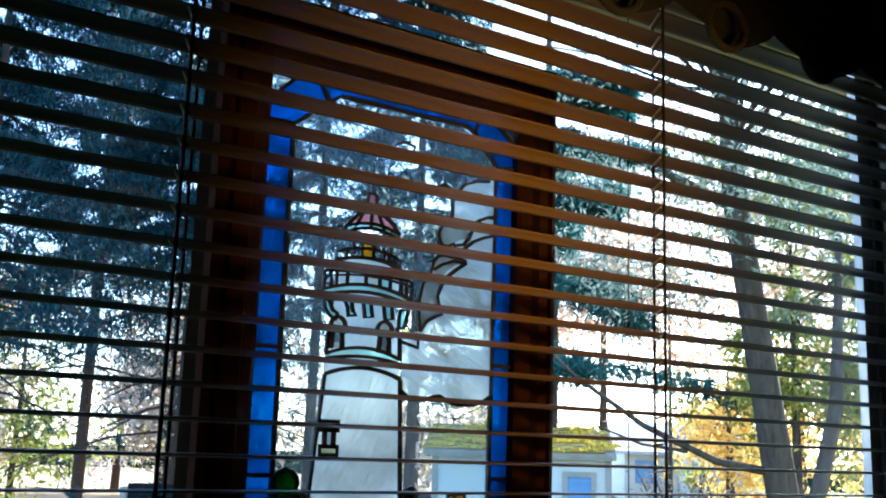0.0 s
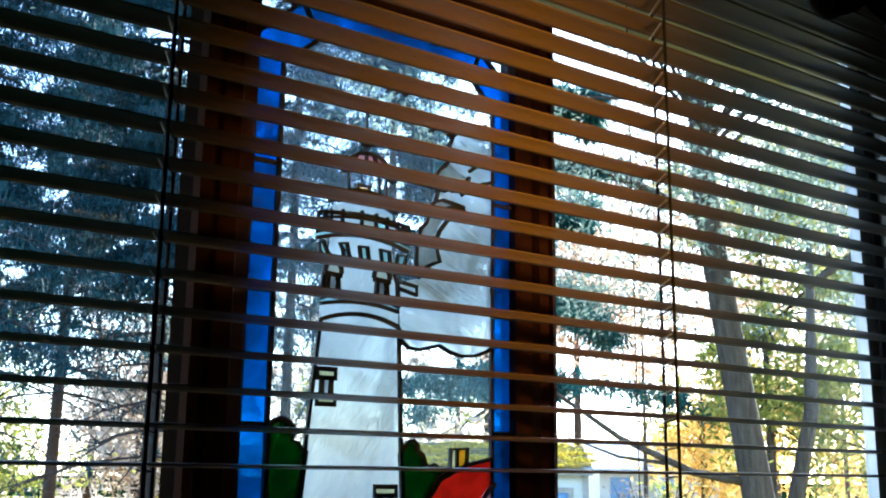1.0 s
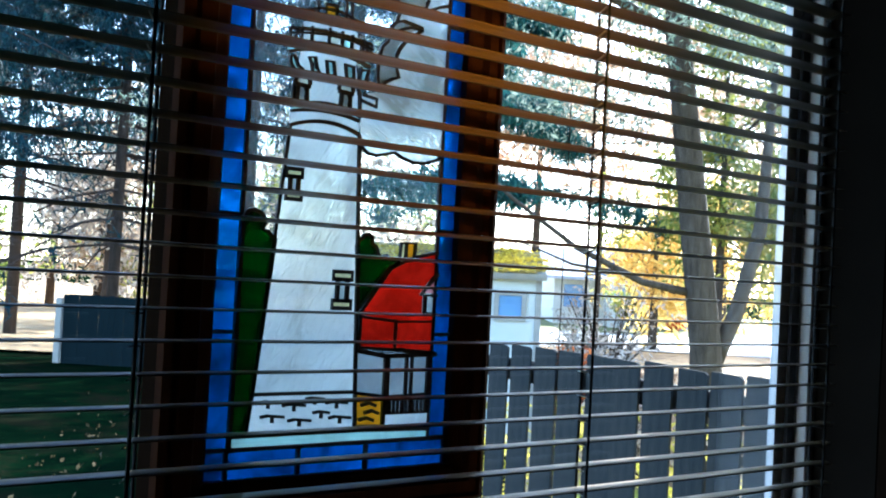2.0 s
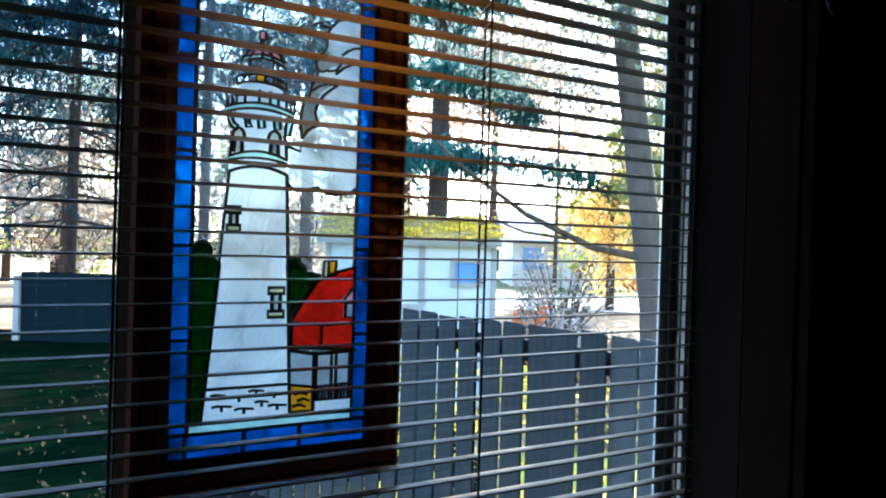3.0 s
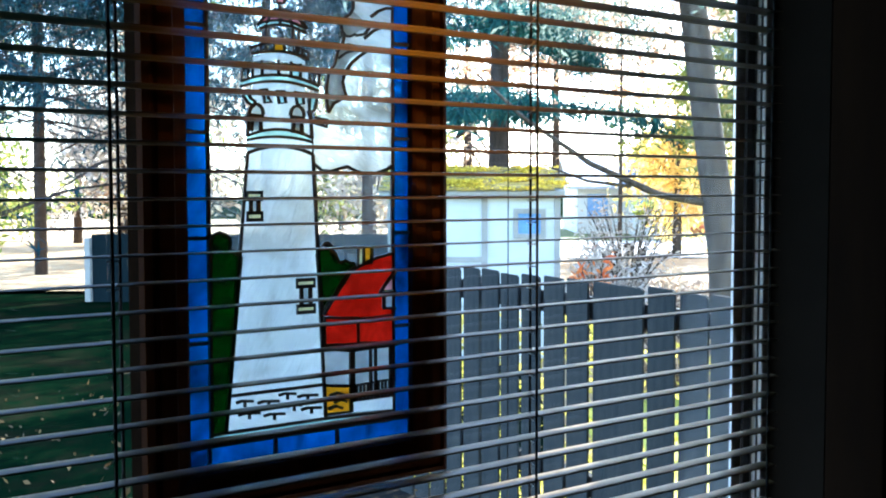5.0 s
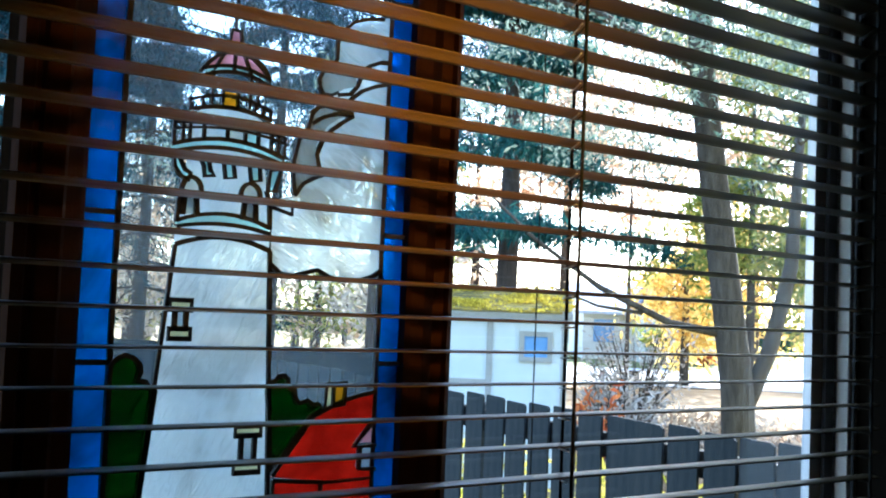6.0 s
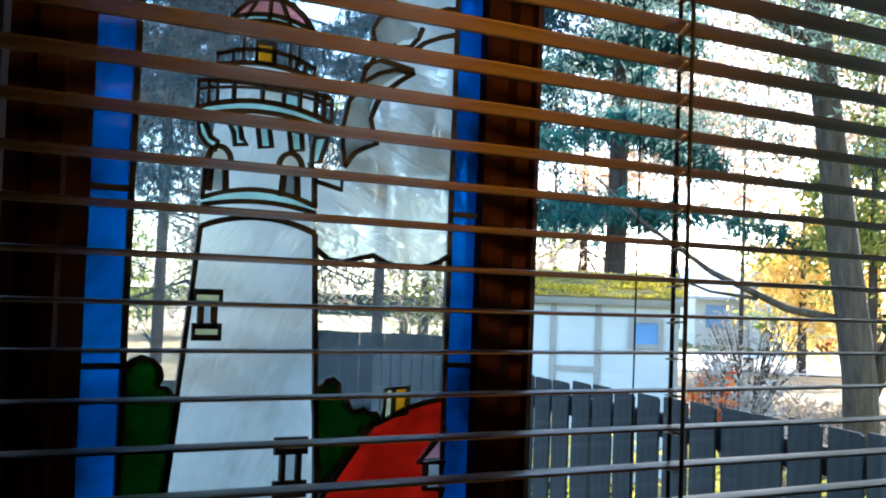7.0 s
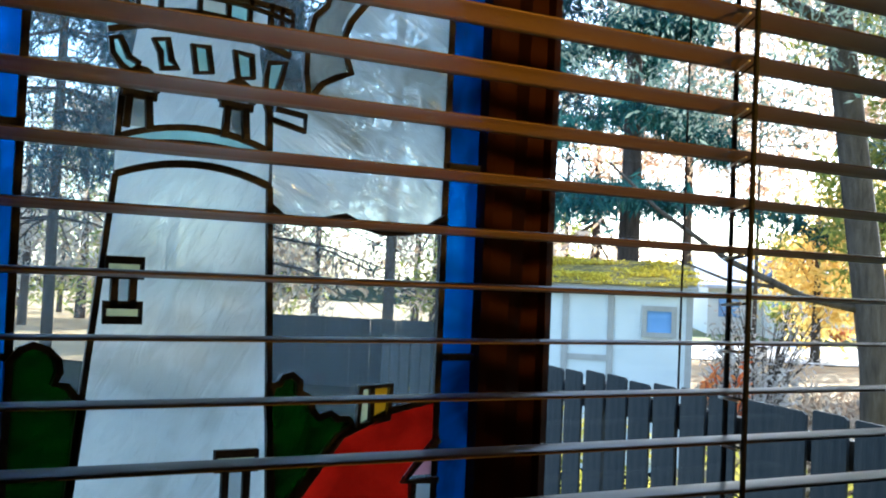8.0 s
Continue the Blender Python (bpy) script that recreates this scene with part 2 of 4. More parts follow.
gl = add(t, "ShaderNodeBsdfGlossy", Roughness=0.01)
mx = t.nodes.new("ShaderNodeMixShader")
t.links.new(sheen(t), mx.inputs["Fac"])
t.links.new(tp.outputs[0], mx.inputs[1])
t.links.new(gl.outputs[0], mx.inputs[2])
t.links.new(mx.outputs[0], out.inputs["Surface"])
G_PANE = m
G_EDGE, t, p, out = nodes_of("clear_glass_edge")
tp = add(t, "ShaderNodeBsdfTransparent", Color=(0.97, 0.98, 0.98, 1))
t.links.new(tp.outputs[0], out.inputs["Surface"])


# ---- builders ----
def mesh_of(name, bm, material, smooth=False):
    me = bpy.data.meshes.new(name)
    bm.to_mesh(me)
    bm.free()
    if material:
        me.materials.append(material)
    if smooth:
        for f in me.polygons:
            f.use_smooth = True
    return me


def part(name, bm, material, parent=None, label="", smooth=False):
    """One mesh object from a bmesh, under a thing or a part."""
    ob = new(name, bm if isinstance(bm, bpy.types.Mesh) else mesh_of(name, bm, material, smooth))
    ob.parent = parent
    return tagged(ob, label)


def thing(name, label, category, at=(0, 0, 0), group="", kind=""):
    ob = new(name)
    ob.location = at
    return tagged(ob, label, category, group, kind)


def box(x0, x1, y0, y1, z0, z1, bevel=0.0, bm=None):
    bm = bm or bmesh.new()
    made = bmesh.ops.create_cube(bm, size=1, matrix=Matrix.LocRotScale(((x0 + x1) / 2, (y0 + y1) / 2, (z0 + z1) / 2), None, (x1 - x0, y1 - y0, z1 - z0)))
    if bevel:
        edges = {e for v in made["verts"] for e in v.link_edges}
        bmesh.ops.bevel(bm, geom=list(edges), offset=bevel, segments=2, affect="EDGES", profile=0.6)
    return bm


def prism(points, y0, y1, bm=None, clear_back=False):
    """A flat outline in x and z, made thick from y0 to y1."""
    bm = bm or bmesh.new()
    a = [bm.verts.new((x, y0, z)) for x, z in points]
    b = [bm.verts.new((x, y1, z)) for x, z in points]
    bm.faces.new(a)
    bm.faces.new(b[::-1])
    for i in range(len(a)):
        j = (i + 1) % len(a)
        bm.faces.new((a[j], a[i], b[i], b[j]))
    if clear_back:
        bm.faces.ensure_lookup_table()
        for f in bm.faces[1:]:
            f.material_index = 1
    bmesh.ops.recalc_face_normals(bm, faces=bm.faces[:])
    return bm


def plan_prism(points, z0, z1):
    """An outline in x and y, made tall from z0 to z1."""
    bm = bmesh.new()
    a = [bm.verts.new((x, y, z0)) for x, y in points]
    b = [bm.verts.new((x, y, z1)) for x, y in points]
    bm.faces.new(a)
    bm.faces.new(b[::-1])
    for i in range(len(a)):
        j = (i + 1) % len(a)
        bm.faces.new((a[j], a[i], b[i], b[j]))
    bmesh.ops.recalc_face_normals(bm, faces=bm.faces[:])
    return bm


def tube(points, radii, sides=8, bm=None):
    """A round, tapering limb along points."""
    bm = bm or bmesh.new()
    pts = [Vector(p) for p in points]
    rings = []
    for i, p in enumerate(pts):
        d = (pts[min(i + 1, len(pts) - 1)] - pts[max(i - 1, 0)]).normalized()
        u = d.orthogonal().normalized() if abs(d.z) > 0.9 else d.cross(Vector((0, 0, 1))).normalized()
        w = d.cross(u)
        r = radii[i]
        rings.append([bm.verts.new(p + r * (math.cos(a) * u + math.sin(a) * w)) for a in (2 * math.pi * k / sides for k in range(sides))])
    for a, b in zip(rings, rings[1:]):
        best = min(range(sides), key=lambda s: sum((a[k].co - b[(k + s) % sides].co).length for k in range(0, sides, 2)))
        for k in range(sides):
            j = (k + 1) % sides
            bm.faces.new((a[k], a[j], b[(j + best) % sides], b[(k + best) % sides]))
    bm.faces.new(rings[0][::-1])
    bm.faces.new(rings[-1])
    return bm


def leaves(name, centres, count, size, spread, material, parent, seed, droop=0.0, long=1.6, slim=0.5):
    """Many small leaves strewn round the centres, as one mesh."""
    rng = np.random.default_rng(seed)
    c = np.asarray(centres, float)
    pick = c[rng.integers(0, len(c), count)]
    off = rng.normal(0, 1, (count, 3)) * np.asarray(spread)
    pos = pick + off
    pos[:, 2] -= droop * np.abs(rng.normal(0, 1, count))
    a = rng.normal(0, 1, (count, 3))
    a[:, 2] -= 1.2 * (droop > 0)
    a /= np.linalg.norm(a, axis=1)[:, None]
    b = np.cross(a, rng.normal(0, 1, (count, 3)))
    b /= np.linalg.norm(b, axis=1)[:, None]
    s = size * rng.uniform(0.5, 1.4, count)[:, None]
    verts = np.stack([pos - a * s * long, pos + b * s * slim, pos + a * s * long, pos - b * s * slim], 1).reshape(-1, 3)
    faces = np.arange(count * 4).reshape(-1, 4)
    me = bpy.data.meshes.new(name)
    me.from_pydata(verts.tolist(), [], faces.tolist())
    me.materials.append(material)
    return tagged(part(name, me, None, parent), kind="stuff")


# ---- the room ----
def structure(name, bm, material, label, category):
    return tagged(part(name, bm, material), label, category, kind="structure")


WX0, WX1, WZ0, WZ1 = -0.40, 1.134, 0.78, 2.10     # the window's opening
structure("floor", box(-2.6, 2.4, -4.2, 0.62, -0.12, 0.0), M_FLOOR, "dark carpeted floor of the unlit room", "floor")
structure("ceiling", box(-2.6, 2.4, -4.2, 0.62, 2.45, 2.55), M_CEIL, "unseen ceiling of the room, coloured dark against bounce light", "ceiling")
structure("wall_south", box(-2.6, 2.4, -4.32, -4.2, -0.12, 2.55), M_WALL, "wall behind, coloured near-black for the unlit room", "wall")
structure("wall_west", box(-2.72, -2.6, -4.2, 0.62, -0.12, 2.55), M_WALL, "side wall, coloured near-black for the unlit room", "wall")
structure("wall_east", box(2.4, 2.52, -4.2, 0.62, -0.12, 2.55), M_WALL, "side wall, coloured near-black for the unlit room", "wall")
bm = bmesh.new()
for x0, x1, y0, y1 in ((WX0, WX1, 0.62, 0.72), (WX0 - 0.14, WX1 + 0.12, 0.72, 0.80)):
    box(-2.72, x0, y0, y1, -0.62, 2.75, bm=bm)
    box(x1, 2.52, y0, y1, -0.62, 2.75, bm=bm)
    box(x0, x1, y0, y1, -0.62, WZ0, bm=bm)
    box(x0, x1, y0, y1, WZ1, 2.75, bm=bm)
structure("wall_north", bm, M_WALL, "window wall, coloured near-black against the daylight", "wall")
# Unseen eave, added to block direct sun from the window and blind.
structure("eave", box(-3.0, 2.9, 0.80, 1.82, 2.57, 2.70), M_BATTEN, "added boarded eave outside, unseen, keeping sun off the window", "eave")
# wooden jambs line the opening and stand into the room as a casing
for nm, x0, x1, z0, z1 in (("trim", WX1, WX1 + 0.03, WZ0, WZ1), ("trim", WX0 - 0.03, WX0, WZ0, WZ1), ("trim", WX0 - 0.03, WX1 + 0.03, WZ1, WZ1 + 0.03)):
    structure(nm, box(x0, x1, 0.535, 0.619, z0, z1, 0.003), M_TRIM, "wooden window jamb, coloured near-black for the unlit room", "trim")
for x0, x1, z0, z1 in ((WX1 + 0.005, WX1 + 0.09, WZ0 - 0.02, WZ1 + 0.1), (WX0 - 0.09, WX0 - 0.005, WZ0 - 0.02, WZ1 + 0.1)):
    structure("trim", box(x0, x1, 0.515, 0.534, z0, z1, 0.003), M_TRIM, "wooden window casing, coloured near-black for the unlit room", "trim")
structure("window_sill", box(WX0 - 0.1, WX1 + 0.1, 0.48, 0.72, WZ0 - 0.03, WZ0, 0.005), M_TRIM, "wooden window sill, coloured near-black for the unlit room", "sill")

window = tagged(new("window_1"), "white vinyl picture window behind the blind", "window", kind="structure")
part("window_frame", plan_prism([(1.080, 0.729), (1.152, 0.79), (1.23, 0.79), (1.23, 0.729)], WZ0, WZ1), M_VINYL, window)
part("window_seal", box(1.097, 1.1125, 0.7225, 0.727, WZ0, WZ1), M_SEAL, window, "black rubber seal")
part("window_stop", box(1.115, 1.1335, 0.707, 0.7222, WZ0, WZ1, 0.002), M_VINYL, window)
part("window_frame", plan_prism([(WX0 + 0.03, 0.716), (WX0 - 0.04, 0.79), (WX0 - 0.12, 0.79), (WX0 - 0.12, 0.716)], WZ0, WZ1), M_VINYL, window)
part("window_frame", box(WX0, 1.08, 0.723, 0.79, WZ0, WZ0 + 0.05, 0.003), M_VINYL, window)
part("window_frame", box(WX0, 1.08, 0.723, 0.79, WZ1 - 0.05, WZ1, 0.003), M_VINYL, window)
pane = part("pane", box(WX0, 1.15, 0.770, 0.774, WZ0 + 0.04, WZ1 - 0.04), G_PANE, window)
pane.visible_shadow = False

# ---- the blind ----
blind = thing("mini_blind", "brown enamelled mini blind with open slats", "blind", (0, 0, 0))
PITCH, SLAT_Y, SLAT_W = 0.0221, 0.605, 0.025
bm = bmesh.new()
rows_of = []
for k in range(7):
    s = -1 + 2 * k / 6
    y, z = s * SLAT_W / 2, 0.0016 * (1 - s * s)
    rows_of.append([bm.verts.new((x, y, z)) for x in (-0.725, 0, 0.646)] + [bm.verts.new((x, y, z - 0.0005)) for x in (-0.725, 0, 0.646)])
for a, b in zip(rows_of, rows_of[1:]):
    for i in (0, 1):
        bm.faces.new((a[i], a[i + 1], b[i + 1], b[i]))
        bm.faces.new((a[i + 4], a[i + 3], b[i + 3], b[i + 4]))
for r, flip in ((rows_of[0], 1), (rows_of[-1], -1)):
    for i in (0, 1):
        bm.faces.new([r[i], r[i + 3], r[i + 4], r[i + 1]][::flip])
slat_mesh = mesh_of("slat", bm, M_SLAT, True)
rng = random.Random(4)
for k in range(-31, 26):
    ob = part("slat", slat_mesh, None, blind)
    ob.matrix_basis = pose(0.349 + rng.uniform(-0.001, 0.001), SLAT_Y, 1.5143 + PITCH * k, -3.0 - 0.6 * max(0, k - 8) + rng.uniform(-0.7, 0.7), rng.uniform(-0.03, 0.03), 0)
part("headrail", box(-0.39, 1.000, 0.586, 0.624, 2.075, 2.099, 0.002), M_SLAT, blind)
part("bottom_rail", box(-0.385, 0.995, 0.592, 0.618, 0.800, 0.814, 0.004), M_SLAT, blind)
for x in (-0.232, 0.186, 0.6105, 0.982):
    for dy, dx in ((-0.0138, -0.0075), (0.0138, 0.0075)):
        part("ladder_cord", tube([(x + dx, SLAT_Y + dy, 0.80), (x + dx, SLAT_Y + dy, 2.08)], [0.0015] * 2, 6), M_CORD, blind)
    for k in range(-31, 26):
        # the offset second rung is pale, a painted glint next to the cord
        for dx in (0.0, -0.0045):
            part("ladder_rung", tube([(x + dx - 0.0075, SLAT_Y - 0.0138, 1.5118 + PITCH * k), (x + dx + 0.0075, SLAT_Y + 0.0138, 1.5103 + PITCH * k)], [0.0006] * 2, 4), M_RUNG_GLINT if dx and x < 0.9 else M_CORD, blind)
part("lift_cord", tube([(0.596, 0.628, 0.80), (0.596, 0.628, 2.08)], [0.0006] * 2, 6), M_CORD, blind)

# ---- the stained-glass picture ----
picture = thing("stained_glass_picture", "stained-glass lighthouse picture in a dark wooden frame", "picture", (0, 0, 0))
PX0, PX1, PZ0, PZ1 = 0.281, 0.524, 1.262, 1.806        # what shows inside the frame
FX0, FX1, FZ0, FZ1 = 0.234, 0.5615, 1.226, 1.852        # the frame's outside
GY = 0.7045                                            # the plane of the glass
IX0, IX1, IZ0 = 0.304, 0.504, 1.290                    # the picture inside its blue border


def frame_bar(a, b, c, d):
    """One mitred bar of the frame: a, b on the outside, c, d on the inside, with a stepped face."""
    bm = bmesh.new()
    def lerp(p, q, s):
        return (p[0] + (q[0] - p[0]) * s, p[1] + (q[1] - p[1]) * s)
    profile = [(0, 0.716), (0, 0.690), (0.06, 0.684), (0.20, 0.682), (0.24, 0.6865), (0.30, 0.6865), (0.34, 0.681), (0.62, 0.680), (0.70, 0.687), (0.92, 0.692), (1, 0.695), (1, 0.716)]
    ends = []
    for outer, inner in ((a, d), (b, c)):
        ends.append([bm.verts.new((lerp(outer, inner, s)[0], y, lerp(outer, inner, s)[1])) for s, y in profile])
    n = len(profile)
    for i in range(n):
        j = (i + 1) % n
        bm.faces.new((ends[0][i], ends[0][j], ends[1][j], ends[1][i]))
    bm.faces.ensure_lookup_table()
    bm.faces[0].material_index = bm.faces[n - 1].material_index = 1       # the outer edge and the back take a near-black colour as painted shade
    bm.faces.new(ends[0])
    bm.faces.new(ends[1][::-1])
    bmesh.ops.recalc_face_normals(bm, faces=bm.faces[:])
    return bm


o = [(FX0, FZ0), (FX1, FZ0), (FX1, FZ1), (FX0, FZ1)]
i_ = [(PX0, PZ0), (PX1, PZ0), (PX1, PZ1), (PX0, PZ1)]
for k in range(4):
    j = (k + 1) % 4
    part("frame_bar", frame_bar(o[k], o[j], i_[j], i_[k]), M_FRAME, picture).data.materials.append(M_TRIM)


def glass(name, points, material, layer=0, label=""):
    """A piece of glass from its outline; upper layers lie on the lower ones."""
    y = GY - 0.0026 * layer
    ob = part(name, prism(points, y - 0.0009, y + 0.0009, clear_back=True), material, picture, label)
    ob.data.materials.append(G_EDGE)
    return ob


def lead(points, width=0.003, layer=1, closed=False):
    """A lead line along points: a flat black ribbon with body."""
    pts = [Vector((x, z)) for x, z in points]
    if closed:
        pts.append(pts[0])
    bm = bmesh.new()
    y0, y1 = GY - 0.0026 * layer - 0.0016, GY - 0.0026 * layer + 0.0016
    left, right = [], []
    for i, p in enumerate(pts):
        d = (pts[min(i + 1, len(pts) - 1)] - pts[max(i - 1, 0)])
        if closed and i in (0, len(pts) - 1):
            d = pts[1] - pts[-2]
        d = d.normalized() if d.length > 1e-9 else Vector((1, 0))
        nrm = Vector((-d.y, d.x)) * width * 0.6
        left.append(p + nrm)
        right.append(p - nrm)
    rings = [[bm.verts.new((l.x, y0, l.y)), bm.verts.new((r.x, y0, r.y)), bm.verts.new((r.x, y1, r.y)), bm.verts.new((l.x, y1, l.y))] for l, r in zip(left, right)]
    for a, b in zip(rings, rings[1:]):
        for i in range(4):
            j = (i + 1) % 4
            bm.faces.new((a[i], a[j], b[j], b[i]))
    bm.faces.new(rings[0])
    bm.faces.new(rings[-1][::-1])
    bmesh.ops.recalc_face_normals(bm, faces=bm.faces[:])
    return part("lead_line", bm, M_LEAD, picture)


def arc(cx, cz, rx, rz, a0, a1, n=10):
    return [(cx + rx * math.cos(radians(a0 + (a1 - a0) * k / n)), cz + rz * math.sin(radians(a0 + (a1 - a0) * k / n))) for k in range(n + 1)]


# outlines below are in millimetres of the picture's own plane
def mm(*numbers):
    return [(numbers[k] / 1000, 1 + numbers[k + 1] / 1000) for k in range(0, len(numbers), 2)]


def bow(x0, x1, ends, crown, n=10):
    """A shallow arc from x0 to x1, as rings of the tower are seen from below."""
    return [((x0 + (x1 - x0) * k / n) / 1000, 1 + (ends + (crown - ends) * (1 - (2 * k / n - 1) ** 2)) / 1000) for k in range(n + 1)]


def ring(name, x0, x1, low, low_crown, high, high_crown, material, layer=1, label=""):
    a, b = bow(x0, x1, low, low_crown), bow(x0, x1, high, high_crown)
    glass(name, a + b[::-1], material, layer, label)
    lead(a, 0.0022, layer + 1)
    lead(b, 0.0022, layer + 1)


# clear sky behind it all, in three sheets with a lead joint from tower to border
glass("sky_pane", [(IX0, IZ0), (IX1, IZ0)] + mm(504, 755, 473, 784, 345, 784, 304, 753), G_CLEAR)
# blue border
for k, (z0, z1) in enumerate(((1.286, 1.382), (1.382, 1.478), (1.478, 1.574), (1.574, 1.670), (1.670, 1.752))):
    for x0, x1 in ((PX0, IX0), (IX1, PX1)):
        glass("border_pane", [(x0, z0), (x1, z0), (x1, z1), (x0, z1)], G_BLUE)
        lead([(x0, z1), (x1, z1)], 0.0028)
for x0, x1 in ((PX0, 0.302), (0.302, 0.369), (0.369, 0.437), (0.437, PX1)):
    glass("border_pane", [(x0, PZ0), (x1, PZ0), (x1, 1.286), (x0, 1.286)], G_BLUE)
    lead([(x1, PZ0), (x1, 1.286)], 0.0028)
glass("border_pane", mm(281, 752, 304, 752, 335, 777, 318, 804, 281, 768), G_BLUE)
glass("border_pane", mm(335, 777, 345, 784, 473, 784, 480, 780, 491, 805, 318, 805), G_BLUE)
glass("border_pane", mm(480, 779, 504, 754, 524, 756, 524, 776, 491, 805), G_BLUE)
glass("corner_pane", mm(281, 768, 317, 805, 281, 805), G_CLEAR)
glass("corner_pane", mm(524, 776, 524, 805, 492, 805), G_CLEAR)
lead([(IX0, 1.286), (IX0, 1.752)], 0.0028)
lead([(IX1, 1.286), (IX1, 1.754)], 0.0028)
lead(mm(304, 752, 335, 777, 345, 784, 473, 784, 482, 778, 504, 754), 0.0028)
lead(mm(281, 768, 318, 804), 0.0028)
lead(mm(491, 805, 524, 776), 0.0028)
lead(mm(335, 777, 318, 804), 0.0025)
lead(mm(480, 779, 491, 805), 0.0025)
lead([(PX0, 1.286), (PX1, 1.286)], 0.003)
# tower: shaft, rings, galleries, lantern
shaft = mm(321, 331, 421, 331, 411, 556) + bow(411, 342, 556, 562)[1:]
glass("tower_pane", shaft, G_WHITE, 1, "milky white tower shaft")
lead(mm(317, 297, 321, 331, 342, 556), 0.0022, 2)
lead(mm(423, 297, 421, 331, 411, 556), 0.0022, 2)
lead(bow(342, 411, 556, 563), 0.0026, 2)
glass("tower_pane", bow(342, 411, 557, 563) + bow(411, 342, 570, 573), G_WHITE, 1)
ring("ring_pane", 342, 410, 568, 572, 572, 579, G_MINT)
glass("tower_pane", bow(343, 409, 573, 580) + mm(407, 600, 404, 616) + bow(404, 349, 621, 626) + mm(346, 600), G_WHITE, 1)
lead(mm(342, 571, 343, 590, 347, 600), 0.0022, 2)
lead(mm(410, 571, 409, 590, 406, 598), 0.0022, 2)
for x in (350, 393):
    glass("arched_window", mm(x - 5, 577, x + 5, 577, x + 4.5, 589, x - 4.5, 589), G_TAN, 2)
    glass("arched_window", mm(x - 5.5, 592) + arc(x / 1000, 1.593, 0.0062, 0.0075, 180, 0, 8) + mm(x + 5.5, 592), G_PALE, 2, "pale arched window head")
    lead(mm(x - 7, 592) + arc(x / 1000, 1.593, 0.0072, 0.0085, 180, 0, 10) + mm(x + 7, 592), 0.0022, 3)
    lead(mm(x - 7.5, 591, x + 7.5, 590), 0.0028, 3)
    lead(mm(x - 5, 576, x - 4, 590), 0.0026, 3)
    lead(mm(x + 5, 576, x + 4, 590), 0.0026, 3)
    glass("arched_window", arc(x / 1000, 1.584, 0.0022, 0.0035, 0, 330, 10), G_GREY, 3)
# brackets under the gallery
for pts in (mm(337, 613, 341, 614, 345, 606, 349, 604, 348, 599, 342, 602, 338, 607), mm(355, 615, 361, 616, 363, 607, 366, 604, 359, 603, 358, 610),
            mm(372, 615, 379, 615, 381, 604, 374, 603), mm(391, 615, 399, 614, 400, 604, 393, 603), mm(407, 612, 415, 613, 413, 604, 411, 598, 406, 597, 406, 605)):
    glass("bracket_pane", pts, G_MINT, 2)
    lead(pts, 0.0020, 3, True)
ring("ring_pane", 336, 418, 617, 624, 622, 630, G_MINT)
gallery = (337, 343, 348, 358, 375, 388, 398, 408, 413, 418)
for k, (x0, x1) in enumerate(zip(gallery, gallery[1:])):
    z0 = 623 + 7 * (1 - ((x0 + x1) / 2 - 377) ** 2 / 1681)
    if 346 < (x0 + x1) / 2 < 406:
        glass("gallery_pane", mm(x0, z0, x1, z0, x1, z0 + 12, x0, z0 + 12), (G_PALE if k % 3 == 1 else G_WHITE) if k != 5 else G_MINT, 1)
for x in gallery:
    z0 = 622 + 7 * (1 - (x - 377) ** 2 / 1681)
    lead(mm(x, z0, x, z0 + 15), 0.0017, 2)
lead(bow(336, 418, 637, 640), 0.0020, 2)
lead(bow(336, 418, 632, 637), 0.0012, 3)
glass("tower_pane", bow(350, 404, 641, 643) + bow(404, 350, 645, 652), G_WHITE, 1)
lead(bow(346, 407, 647, 652), 0.0022, 2)
for x in (347, 356, 370, 381, 394, 400, 406):
    lead(mm(x, 648 + 4 * (1 - (x - 376.5) ** 2 / 900), x, 655 + 4 * (1 - (x - 376.5) ** 2 / 900)), 0.0015, 2)
lead(bow(346, 407, 653, 660), 0.0018, 2)
glass("lamp_pane", mm(370, 653, 381, 653, 381, 663, 370, 663), G_AMBER, 1, "amber lamp of the lantern")
lead(mm(370, 652, 381, 652, 381, 664, 370, 664), 0.0020, 2, True)
for x in (362, 390, 396):
    lead(mm(x, 653, x, 676), 0.0014, 2)
glass("dome_pane", bow(357, 402, 672, 678) + bow(402, 357, 676, 682), G_MINT, 1)
lead(bow(355, 404, 671, 677), 0.0020, 2)
dome = mm(353, 674, 358, 680, 364, 686, 372, 690, 382, 691, 391, 689, 399, 683, 405, 675)
glass("dome_pane", dome + bow(405, 353, 675, 681)[1:-1], G_PINK, 1, "pink dome of the lantern")
lead(dome, 0.0022, 2)
lead(bow(353, 405, 675, 681), 0.0018, 2)
for x0, x1 in ((363, 371), (377, 378), (390, 384)):
    lead(mm(x0, 677, (x0 + x1) / 2, 684, x1, 691), 0.0016, 2)
glass("finial_pane", mm(373, 698, 382, 698, 381, 706, 374, 706), G_PINK, 1)
lead(mm(373, 697, 382, 697, 381, 706, 374, 706), 0.0018, 2, True)
lead(mm(377, 690, 377, 698), 0.0018, 2)
lead(mm(377, 706, 377, 728), 0.0012, 2)
